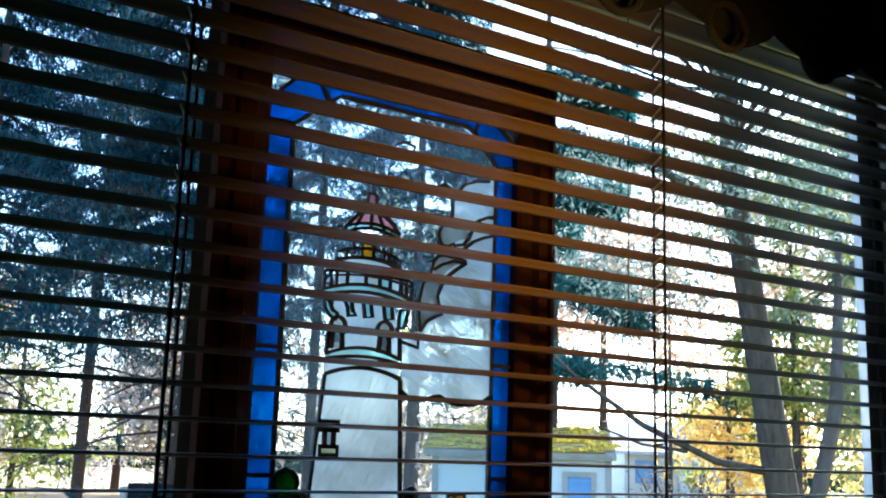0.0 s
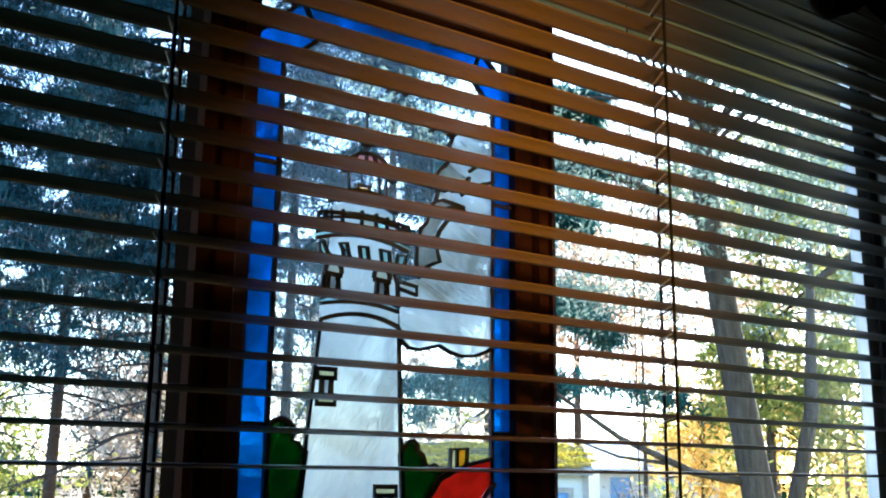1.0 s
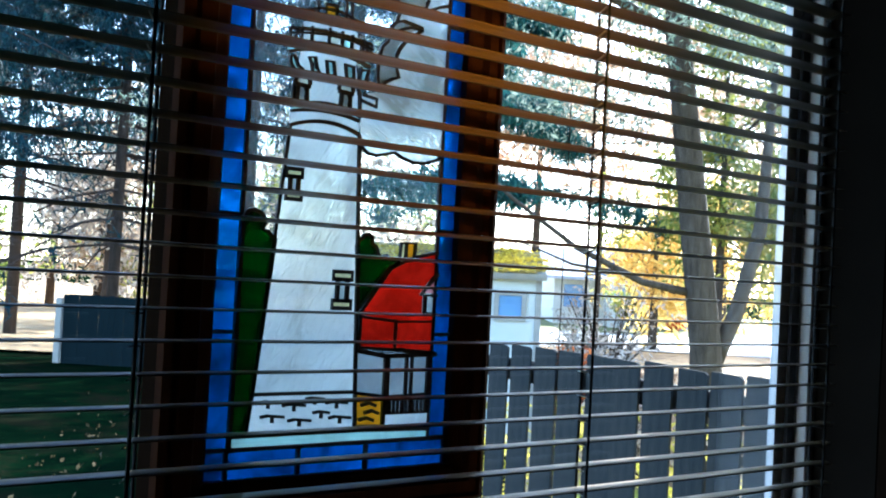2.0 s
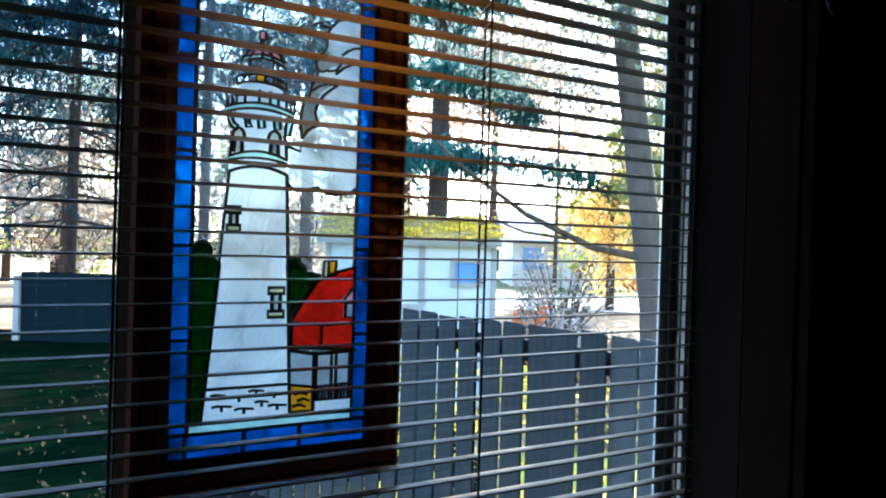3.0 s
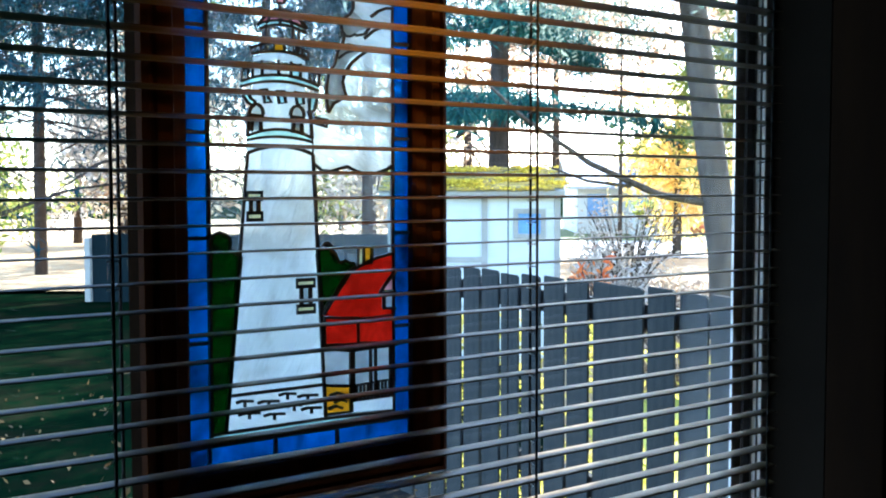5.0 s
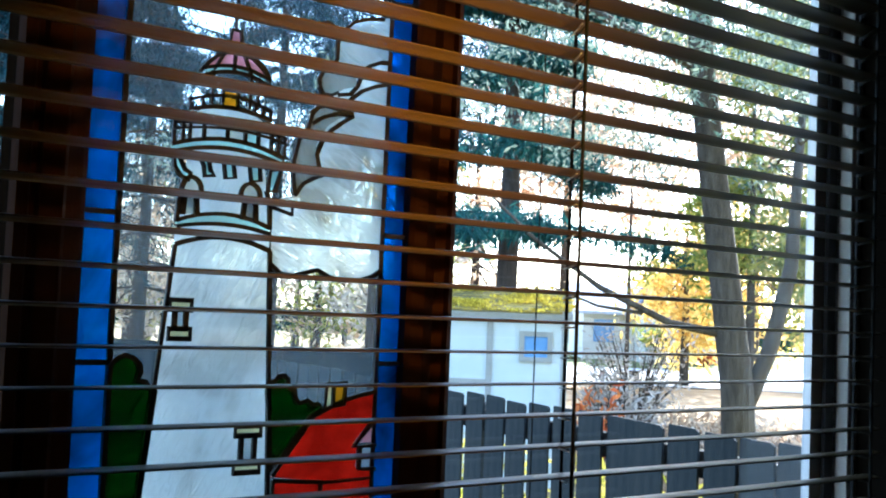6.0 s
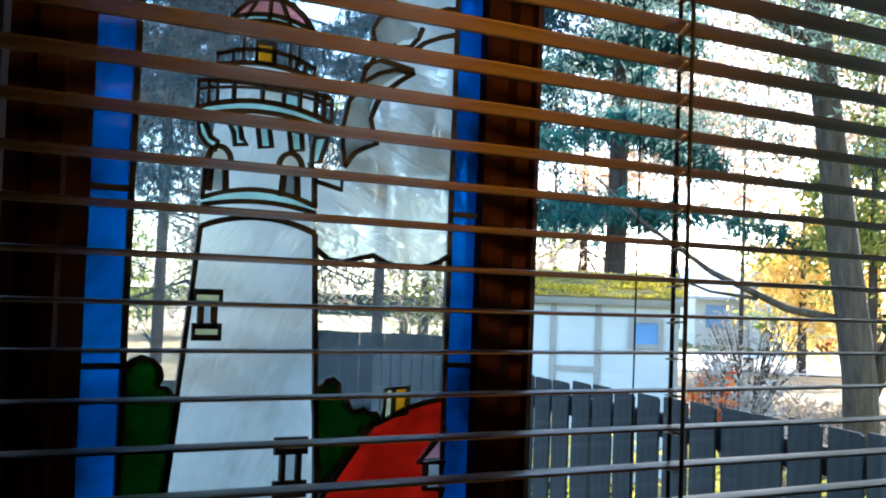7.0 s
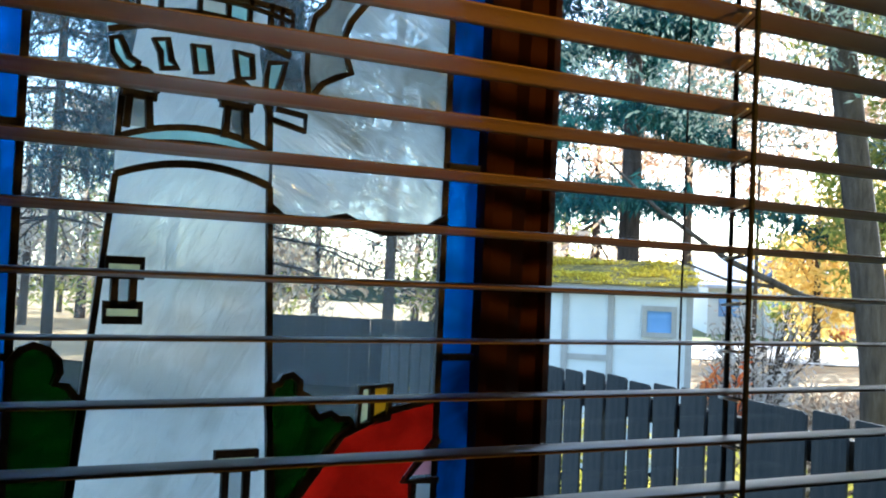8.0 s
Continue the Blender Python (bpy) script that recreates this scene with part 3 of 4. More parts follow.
# tower windows with caps
for x, z, w in ((340, 494, 15), (391, 404, 19)):
    h = 26 if w < 17 else 32
    glass("window_pane", mm(x + w * 0.24, z + 6, x + w * 0.76, z + 6, x + w * 0.76, z + h - 7, x + w * 0.24, z + h - 7), G_GREY, 2)
    lead(mm(x + w * 0.24, z + 6, x + w * 0.76, z + 6, x + w * 0.76, z + h - 7, x + w * 0.24, z + h - 7), 0.0030, 3, True)
    for z0 in (z, z + h - 7):
        glass("window_cap", mm(x, z0, x + w, z0, x + w, z0 + 6.5, x, z0 + 6.5), G_CREAM, 2)
        lead(mm(x, z0, x + w, z0, x + w, z0 + 6.5, x, z0 + 6.5), 0.0030, 3, True)
# clouds
cloud = mm(413, 546, 420, 541, 430, 540, 441, 543, 449, 545, 458, 541, 470, 538, 484, 539, 496, 543, 503, 547, 503, 740, 496, 738, 481, 734, 470, 728, 460, 723, 457, 709, 457, 697, 447, 690, 443, 680, 446, 674, 438, 655, 437, 645, 429, 637, 426, 622, 428, 597, 412, 592)
glass("cloud_pane", cloud, G_CLOUD, 1, "milky cloud glass")
glass("cloud_pane", mm(429, 598, 436, 605, 447, 611, 444, 622, 443, 634, 446, 641, 452, 650, 460, 656, 471, 661, 458, 663, 449, 664, 441, 661, 436, 656, 437, 648, 429, 637, 426, 628, 426, 612), G_TAN, 2, "tan crescent of cloud glass")
glass("cloud_pane", mm(442, 677, 446, 672, 458, 675, 464, 679, 474, 682, 474, 688, 466, 691, 457, 697, 447, 690, 443, 685), G_TAN, 2, "tan crescent of cloud glass")
lead(mm(436, 657, 441, 661, 449, 664, 458, 663, 471, 661), 0.0020, 3)
lead(mm(442, 677, 446, 672, 452, 672, 458, 675), 0.0020, 3)
lead(mm(412, 547, 420, 541, 430, 540, 441, 543, 449, 545, 458, 541, 470, 538, 484, 539, 496, 543, 504, 548), 0.0024, 2)
lead(mm(428, 597, 434, 606, 441, 610, 449, 613, 446, 620, 444, 628, 448, 638, 455, 647, 464, 654, 473, 660), 0.0024, 2)
lead(mm(428, 597, 426, 610, 426, 622, 429, 637, 435, 643, 437, 650, 439, 657, 444, 663, 446, 670, 444, 677, 443, 683, 447, 690, 453, 694, 457, 700, 457, 712, 461, 722), 0.0022, 2)
lead(mm(410, 587, 427, 583, 427, 590, 412, 592), 0.0020, 2)
lead(mm(439, 650, 448, 656, 459, 660, 473, 660), 0.0022, 2)
lead(mm(460, 674, 470, 676, 475, 682, 478, 689), 0.0022, 2)
lead(mm(470, 672, 480, 680, 491, 685, 504, 689), 0.0024, 2)
lead(mm(478, 694, 486, 700, 495, 704, 504, 705), 0.0024, 2)
lead(mm(437, 721, 448, 726, 456, 722, 462, 722, 470, 730, 483, 735, 496, 737), 0.0020, 2)
lead(mm(394, 747, 399, 754, 408, 756, 417, 754, 414, 747, 404, 750), 0.0016, 2, True)
# bushes, house, ground
bush = mm(303, 296, 317, 297, 321, 331, 332, 440, 334, 460, 330, 462, 327, 466, 322, 467, 324, 472, 323, 477, 319, 481, 313, 483, 308, 481, 304, 476)
glass("bush_pane", bush, G_GREEN, 1, "dark green cypress glass")
lead(bush, 0.0026, 2, True)
bush = mm(420, 404, 450, 441, 459, 446, 455, 449, 450, 449, 446, 452, 440, 450, 437, 453, 435, 459, 430, 462, 430, 467, 426, 470, 422, 469, 420, 466, 417, 465, 415, 459)
glass("bush_pane", bush, G_GREEN, 1, "dark green bush glass")
lead(bush, 0.0028, 2, True)
roof_ = mm(421, 399, 452, 441, 476, 452, 503, 458, 503, 438, 498, 433, 486, 419, 490, 417, 490, 402, 503, 401, 503, 366, 460, 368, 460, 394)
glass("roof_pane", roof_, G_RED, 1, "bright red house roof")
lead(mm(421, 400, 452, 441, 476, 452, 504, 458), 0.0026, 2)
glass("roof_pane", mm(421, 370, 459, 369, 459, 393, 421, 397), G_RED, 2, "bright red porch roof")
lead(mm(421, 370, 459, 368, 459, 394, 421, 397), 0.0026, 3, True)
lead(mm(459, 368, 504, 365), 0.0030, 2)
lead(mm(460, 393, 504, 394), 0.0014, 2)
glass("dormer_pane", mm(487, 420, 503, 420, 503, 437, 499, 434), G_PINK, 1)
glass("dormer_pane", mm(490, 402, 503, 401, 503, 416, 490, 416), G_GREY, 1)
lead(mm(504, 438, 498, 433, 485, 418, 504, 418), 0.0026, 3)
lead(mm(490, 417, 490, 402, 504, 401), 0.0026, 3)
glass("chimney_pane", mm(459, 447, 465, 447, 465, 465, 460, 464), G_CREAM, 2)
glass("chimney_pane", mm(466, 447, 475, 449, 475, 465, 466, 465), G_AMBER, 2)
lead(mm(459, 446, 475, 449, 476, 465, 460, 464), 0.0022, 3, True)
lead(mm(466, 447, 466, 465), 0.0018, 3)
glass("porch_pane", mm(422, 331, 451, 327, 451, 361, 422, 366), G_GREY, 1)
lead(mm(421, 367, 452, 362, 508, 364), 0.0034, 2)
lead(mm(421, 330, 452, 326), 0.0024, 2)
lead(mm(452, 300, 452, 362), 0.0028, 2)
for x in (455, 475, 481, 499):
    lead(mm(x, 312, x, 363), 0.0020, 2)
glass("porch_pane", mm(455, 312, 503, 312, 503, 363, 455, 363), G_GREY, 1)
glass("porch_pane", mm(454, 299, 503, 296, 503, 310, 454, 310), G_WHITE, 1)
lead(mm(453, 311, 504, 311), 0.0022, 2)
lead(mm(455, 326, 504, 328), 0.0014, 2)
for k in range(11):
    lead(mm(457 + 4.3 * k, 311, 457 + 4.3 * k, 327), 0.0013, 3)
glass("pumpkin_pane", mm(422, 301, 451, 300, 451, 326, 422, 330), G_AMBER, 1, "amber square pane")
lead(mm(422, 301, 451, 300, 451, 326, 422, 330), 0.0022, 2, True)
for z0, x0, x1 in ((319, 428, 444), (312, 432, 447), (306, 426, 442)):
    lead(mm(x0, z0, (x0 + x1) / 2, z0 + 2, x1, z0 - 1), 0.0024, 2)
glass("stone_pane", mm(317, 298, 422, 297, 421, 330, 321, 330), G_CLOUD, 1, "white stone footing of the tower")
lead(mm(319, 331, 422, 331), 0.0024, 2)
for x0, x1, z0 in ((328, 345, 324), (350, 372, 321), (372, 390, 326), (330, 352, 312), (356, 378, 308), (392, 414, 322), (396, 418, 309), (380, 396, 314)):
    lead(mm(x0, z0, x0 + 6, z0 + 1, x1, z0 - 0.5), 0.0020, 2)
    lead(mm((x0 + x1) / 2, z0, (x0 + x1) / 2, z0 - 5), 0.0018, 2)
lead(mm(304, 297, 423, 297, 504, 295), 0.0024, 2)
glass("shore_pane", mm(304, 288, 503, 288, 503, 294, 423, 296, 304, 296), G_MINT, 1)

# ---- outdoors ----
GZ = -0.63
bm = bmesh.new()
N, SPAN = 300, 420.0
def ease(a, b, v):
    q = min(1.0, max(0.0, (v - a) / (b - a)))
    return q * q * (3 - 2 * q)


def ground_height(x, y):
    """Flat lawn, with an earth bank on the window's side of the board fence."""
    line = 2.46 + 0.097 * (y + 0.1)
    bank = 0.55 * ease(1.5, 2.2, x) * (1 - ease(line + 0.1, line + 0.6, x)) * (1 - ease(5.2, 6.6, y)) * ease(-6, -3, y)
    rough = 0.05 * noise.noise((x * 0.3, y * 0.3, 0)) if abs(x) < 60 and abs(y) < 60 else 0
    return GZ + bank + rough


grid = [[bm.verts.new((x, y, ground_height(x, y))) for x in [SPAN * (2 * i / N - 1) ** 3 for i in range(N + 1)]] for y in [SPAN * (2 * j / N - 1) ** 3 for j in range(N + 1)]]
for r0, r1 in zip(grid, grid[1:]):
    for i in range(N):
        bm.faces.new((r0[i], r0[i + 1], r1[i + 1], r1[i]))
structure("ground", bm, M_GROUND, "lawn with fallen leaves, its shade put into dark colours", "ground")

FWD, RIGHT = Vector((0.61, 0.792, 0)), Vector((0.792, -0.61, 0))


def out(lat, dep, z=0.0):
    """A place outdoors, by its way ahead along the view's middle line and its way to the right of it."""
    q = Vector((-0.206, -0.348, 0)) + FWD * dep + RIGHT * lat
    return Vector((q.x, q.y, z))


def ground_patch(name, dep0, dep1, lat0, lat1, material, label, lift):
    bm = bmesh.new()
    n = 24
    near = [bm.verts.new(out(lat0 + (lat1 - lat0) * k / n, dep0 + 0.8 * noise.noise((k * 0.7, dep0, 1)), GZ + lift)) for k in range(n + 1)]
    far = [bm.verts.new(out(lat0 + (lat1 - lat0) * k / n, dep1 + 0.8 * noise.noise((k * 0.7, dep1, 2)), GZ + lift)) for k in range(n + 1)]
    for k in range(n):
        bm.faces.new((near[k], near[k + 1], far[k + 1], far[k]))
    return structure(name, bm, material, label, "ground")


ground_patch("ground", 6.8, 33.0, 0.7, 30, M_DRY, "dry grass strewn with fallen leaves", 0.07)
ground_patch("ground", 5.2, 10.5, 1.0, 22, M_VERGE, "sunlit yellow-green grass behind the board fence", 0.10)
ground_patch("road", 33.0, 44.0, 1.5, 45, M_ROAD, "pale sunlit concrete driveway", 0.09)
ground_patch("ground", 22.0, 44.0, -30, 1.4, M_DRY, "sunlit dry grass and leaves behind the low fence", 0.06)
ground_patch("ground", 44.0, 80.0, 3, 60, M_GRASS, "sunlit green lawn beyond the driveway", 0.08)
ground_patch("ground", 44.1, 80.0, -40, 2.9, M_DRY, "sunlit leaf-strewn ground under the far woods", 0.08)

# bare earth and old leaves on the bank by the board fence, coloured dark as shade
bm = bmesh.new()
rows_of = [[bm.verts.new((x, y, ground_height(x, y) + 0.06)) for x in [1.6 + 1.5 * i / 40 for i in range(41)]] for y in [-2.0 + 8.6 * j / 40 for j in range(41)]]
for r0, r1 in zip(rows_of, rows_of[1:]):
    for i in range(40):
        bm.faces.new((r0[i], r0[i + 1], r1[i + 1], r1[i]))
structure("ground", bm, M_BANK, "earth bank with old leaves along the fence, shade in its colours", "ground")

# fallen leaves on the lawn
r = random.Random(27)
litter = []
for _ in range(300):
    q = out(r.uniform(-5, 2), r.uniform(3.0, 17))
    litter.append((q.x, q.y, ground_height(q.x, q.y) + 0.02))
for _ in range(110):
    x, y = r.uniform(1.7, 2.42), r.uniform(1.2, 6.0)
    litter.append((x, y, ground_height(x, y) + 0.09))
fallen = thing("fallen_leaves", "brown and yellow fallen leaves on the shaded lawn", "leaves", kind="stuff")
leaves("leaf_litter", litter, 1500, 0.035, (0.35, 0.35, 0.008), M_LITTER, fallen, 28, long=0.8)

# fences
def board_mesh(h, wood, w, dog):
    """A fence board with its top cut a little aslant and one clipped corner."""
    bm = prism([(-w / 2, 0), (w / 2, 0), (w / 2, h - dog), (w / 2 - dog * 1.1, h - 0.003), (-w / 2 + 0.004, h), (-w / 2, h - 0.006)], -0.005, 0.005)
    return mesh_of("board", bm, wood)


def fence(label, a, b, h, step, wood, width, dog, rails, shut=()):
    ob = thing("fence", label, "fence", a)
    a, b = Vector(a), Vector(b)
    run = (b - a)
    turn = math.degrees(math.atan2(run.y, run.x))
    meshes = [board_mesh(h + d, wood, width + e, dog) for d, e in ((0.0, 0.0), (0.007, 0.004), (-0.007, -0.003), (0.003, 0.002))]
    wide = board_mesh(h, wood, step + 0.004, dog)
    r = random.Random(7)
    n = int(run.length / step)
    ob.matrix_basis = Matrix.Translation(a) @ pose(0, 0, 0, 0, 0, turn)
    for k in range(n):
        q = part("board", wide if k in shut else meshes[r.randrange(4)], None, ob)
        q.matrix_basis = pose(step * (k + 0.5) + r.uniform(-0.003, 0.003), r.uniform(-0.002, 0.002) + (0.017 if k in shut else 0), 0, 0, r.uniform(-0.25, 0.25), r.uniform(-0.5, 0.5))
    for z in rails:
        part("rail", box(0, n * step, 0.028, 0.065, z, z + 0.085), wood, ob)
    for k in range(0, n + 1, 15):
        part("post", box(k * step - 0.045, k * step + 0.045, 0.067, 0.157, 0, h - 0.05), wood, ob)
    return ob


fence("weathered grey dog-eared board fence with light in its gaps", (3.0374, 5.9706, GZ), (2.45, -0.1, GZ), 1.806, 0.1565, M_FENCE, 0.130, 0.012, (0.3, 0.95, 1.655), (21,))
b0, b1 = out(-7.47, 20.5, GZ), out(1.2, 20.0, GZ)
far_fence = fence("low board fence across the lawn, deep shade put into its colour", tuple(b0), tuple(b1), 1.34, 0.1, M_FENCE_SHADE, 0.0985, 0.006, (0.3, 1.0))
part("end_post", box(-0.14, -0.02, -0.06, 0.06, 0, 1.26, 0.01), M_BATTEN, far_fence, "pale sunlit end post")

# weeds in the sun behind the board fence
M_WEED = leaf_stuff("sunlit_weeds", (0.16, 0.17, 0.02), (0.66, 0.55, 0.12), 0.5)
r = random.Random(29)
weeds = thing("weeds", "sunlit yellow-green weeds along the back of the fence", "weeds", kind="stuff")
clumps = []
for _ in range(420):
    y = r.uniform(-0.6, 6.2)
    clumps.append((2.46 + 0.097 * (y + 0.1) + r.uniform(0.25, 0.75), y, GZ + r.uniform(0.05, 1.0) * 1.45))
leaves("weed_leaves", clumps, 15000, 0.022, (0.07, 0.07, 0.09), M_WEED, weeds, 30, long=1.6, slim=0.4)

# the shed
shed = thing("shed", "white panelled garden shed with a mossy yellow roof", "shed")
SR, SL, SD = 1.14, -1.05, 13.2        # right and left end, distance
def shed_box(l0, l1, d0, d1, z0, z1, bev=0.0):
    bm = box(l0, l1, d0, d1, z0, z1, bev)
    bmesh.ops.transform(bm, matrix=Matrix(((RIGHT.x, FWD.x, 0, -0.206), (RIGHT.y, FWD.y, 0, -0.348), (0, 0, 1, 0), (0, 0, 0, 1))), verts=bm.verts[:])
    return bm
part("wall", shed_box(SL, 1.10, SD, SD + 2.2, GZ, 1.47), M_SIDING, shed)
for l in (SL, -0.41, 0.12, 1.025):
    part("batten", shed_box(l, l + 0.075, SD - 0.02, SD - 0.001, GZ, 1.45), M_BATTEN, shed)
part("batten", shed_box(-0.335, 0.12, SD - 0.018, SD - 0.001, 0.64, 0.71), M_BATTEN, shed)
part("fascia", shed_box(SL - 0.1, SR, SD - 0.16, SD - 0.13, 1.45, 1.53), M_BATTEN, shed)
bm = bmesh.new()
a = [out(SL - 0.1, SD - 0.18, 1.53), out(SR, SD - 0.18, 1.53), out(SR, SD + 1.2, 1.83), out(SL - 0.1, SD + 1.2, 1.83), out(SL - 0.1, SD + 2.5, 1.53), out(SR, SD + 2.5, 1.53)]
vs = [bm.verts.new(q) for q in a] + [bm.verts.new(q - Vector((0, 0, 0.05))) for q in a]
for f in ((0, 1, 2, 3), (3, 2, 5, 4), (7, 6, 9, 8), (8, 9, 10, 11), (0, 6, 7, 1), (1, 7, 8, 2), (2, 8, 11, 5), (3, 9, 6, 0), (4, 10, 9, 3), (5, 11, 10, 4)):
    bm.faces.new([vs[k] for k in f])
roof = part("roof", bm, M_BATTEN, shed)
course = mesh_of("shingle", box(-0.118, 0.118, -0.10, 0.10, 0, 0.022), M_ROOF)
r = random.Random(17)
slope = math.atan2(0.30, 1.38)
turn_ = Matrix(((RIGHT.x, FWD.x, 0, -0.206), (RIGHT.y, FWD.y, 0, -0.348), (0, 0, 1, 0), (0, 0, 0, 1)))
for j in range(9):
    for i in range(9):
        q = part("shingle", course, None, roof)
        d = 0.06 + 0.152 * j
        q.matrix_basis = turn_ @ pose(SL + 0.02 + 0.24 * i + 0.12 * (j % 2), SD - 0.18 + d, 1.536 + d * 0.217 + r.uniform(0, 0.008), math.degrees(slope) - 3, 0, r.uniform(-2, 2))
tufts = [tuple(turn_ @ Vector((r.uniform(SL, SR), SD - 0.15 + d, 1.562 + d * 0.217))) for d in [r.uniform(0, 1.35) for _ in range(46)]]
w = part("window", shed_box(0.575, 0.855, SD - 0.02, SD - 0.002, 1.00, 1.25), M_BLUEPANE, shed, "blue shaded shed window")
for l0, l1, z0, z1 in ((0.515, 0.575, 0.94, 1.31), (0.855, 0.915, 0.94, 1.31), (0.575, 0.855, 1.25, 1.31), (0.575, 0.855, 0.94, 1.00)):
    part("window_trim", shed_box(l0, l1, SD - 0.05, SD - 0.002, z0, z1), M_BATTEN, w)


leaves("moss", tufts, 8000, 0.022, (0.13, 0.13, 0.012), M_MOSS, shed, 18, long=1.0)


# trees
def tree(name, label, trunk_points, trunk_radii, bark, category="tree"):
    ob = thing(name, label, category, trunk_points[0])
    base = Vector(trunk_points[0])
    part("trunk", tube([Vector(q) - base for q in trunk_points], trunk_radii, 12), bark, ob, smooth=True)
    return ob, base


def limb(ob, points, radii, bark):
    return part("limb", tube(points, radii, 7), bark, ob, smooth=True)


def conifer(label, lat, dep, height, radius, trunk, low, seed, needles, material, size=0.05, gap=0.42, up=0.0, bare=0.0, flat=0.0):
    """Trunk, whorls of drooping limbs with side twigs, and needle tassels hanging from each twig; limbs under bare are thin."""
    b = out(lat, dep, GZ)
    ob, base = tree("conifer_tree", label, [b, b + Vector((0.05, 0, height * 0.4)), b + Vector((0, 0.05, height))], [trunk, trunk * 0.75, 0.03], M_DARKBARK)
    r = random.Random(seed)
    z, centres = low, []
    bm = bmesh.new()
    while z < height - 0.5:
        reach = radius * (1 - z / height) ** 0.7
        for k in range(5):
            a, l = r.uniform(0, 6.283), reach * r.uniform(0.5, 1.15)
            d = Vector((math.cos(a), math.sin(a), 0))
            side = Vector((-d.y, d.x, 0))
            def along(f):
                return Vector((0, 0, z + up * l * f - 0.45 * l * f * f + 0.14 * l * f ** 3)) + d * l * f
            tube([along(f) for f in (0, 0.35, 0.7, 1.0)], [0.035, 0.025, 0.015, 0.006], 5, bm)
            full = 1.0 if z > bare else 0.22
            for s in range(3, 21, 2):
                f = s / 20
                for way in (-1, 1):
                    if r.random() > 0.3 + 0.7 * full:
                        continue
                    m = l * r.uniform(0.12, 0.30) * (1.15 - f)
                    q = along(f)
                    tip = q + (side * way + d * 0.7) * m - Vector((0, 0, (0.35 - flat) * m))
                    if s % 4 == 3:
                        tube([q, tip], [0.010, 0.004], 3, bm)
                    if r.random() > full:
                        continue
                    hang = 0.0 if flat else r.uniform(0.1, 0.55) * (0.4 + f)
                    for g in (0.25, 0.6, 0.95) if q.z < 6.4 else (0.1, 0.25, 0.4, 0.55, 0.7, 0.85, 1.0):
                        centres.append(tuple(q.lerp(tip, g)))
                        if hang:
                            centres.append(tuple(q.lerp(tip, g) - Vector((0, 0, hang * r.uniform(0.3, 1.0)))))
        z += gap * r.uniform(0.7, 1.3)
    part("limbs", bm, M_DARKBARK, ob)
    leaves("needles", centres, needles, size, (0.085, 0.085, 0.05), material, ob, seed, droop=0.10, long=1.9, slim=0.24)
    return ob


def broadleaf(label, lat, dep, height, trunk, blobs, count, size, material, seed, lean=(0, 0), name="deciduous_tree", spread=0.5, bark=None):
    """Trunk, limbs to each clump of the crown, and single leaves."""
    bark = bark or M_BARK
    b = out(lat, dep, GZ)
    top = b + Vector((lean[0], lean[1], height))
    ob, base = tree(name, label, [b, b.lerp(top, 0.4) + Vector((0.08, 0.05, 0)), top], [trunk, trunk * 0.7, trunk * 0.25], bark)
    r = random.Random(seed)
    cs = []
    for dl, dd, z, rad in blobs:
        c = RIGHT * dl + FWD * dd + Vector((0, 0, z - GZ))
        limb(ob, [(top - base) * min(0.92, 0.35 + 0.5 * (z - GZ) / height * r.uniform(0.7, 1.2)), c * 0.6 + (top - base) * 0.22 + Vector((r.uniform(-0.3, 0.3), r.uniform(-0.3, 0.3), r.uniform(-0.2, 0.3))), c], [trunk * 0.32, trunk * 0.16, 0.008], bark)
        for _ in range(26):
            v = Vector((r.gauss(0, 1), r.gauss(0, 1), r.gauss(0, 0.8))) * rad * 0.55
            cs.append(tuple(c + v))
            if r.random() < 0.25:
                limb(ob, [c, c + v * 0.5 + Vector((0, 0, 0.05)), c + v], [0.02, 0.013, 0.005], bark)
    leaves("leaf_mass", cs, count, size, (0.17 * spread * 2, 0.17 * spread * 2, 0.15 * spread * 2), material, ob, seed)
    return ob


conifer("tall dark spruce with drooping boughs beside the fence", -7.2, 22.5, 20.0, 4.6, 0.13, 2.4, 3, 84000, M_NEEDLE, 0.070, 0.62, bare=4.6)
conifer("tall dark spruce behind the fence corner", -2.7, 27.0, 22.0, 4.4, 0.15, 6.2, 5, 66000, M_NEEDLE, 0.080, 0.5)
conifer("tall dark spruce among the other conifers", -4.9, 25.0, 20.0, 4.0, 0.14, 5.6, 13, 26000, M_NEEDLE, 0.075, 0.75)
conifer("tall dark spruce at the edge of the lawn", -9.9, 18.5, 18.0, 4.2, 0.11, 3.0, 7, 86000, M_NEEDLE, 0.056, 0.46, bare=4.0)
conifer("tall dark spruce deep in the wood", -11.0, 26.5, 21.0, 4.6, 0.16, 4.0, 9, 48000, M_NEEDLE, 0.08, 0.5, bare=5.0)
conifer("blue-green pine behind the garden shed", 0.38, 16.0, 9.5, 4.6, 0.19, 3.4, 8, 36000, M_PINE, 0.060, 1.05, 0.22, flat=0.3)

# the near tree with a leaning, forked trunk
b = Vector((8.31, 6.48, GZ))
near, base = tree("maple_tree", "grey-brown leaning tree trunk forking above the fence", [b, b + Vector((-0.12, 0.0, 1.5)), b + Vector((-0.32, 0.08, 2.9)), b + Vector((-0.62, 0.12, 4.6)), b + Vector((-0.8, 0.1, 7.0))], [0.18, 0.155, 0.138, 0.12, 0.07], M_BARK)
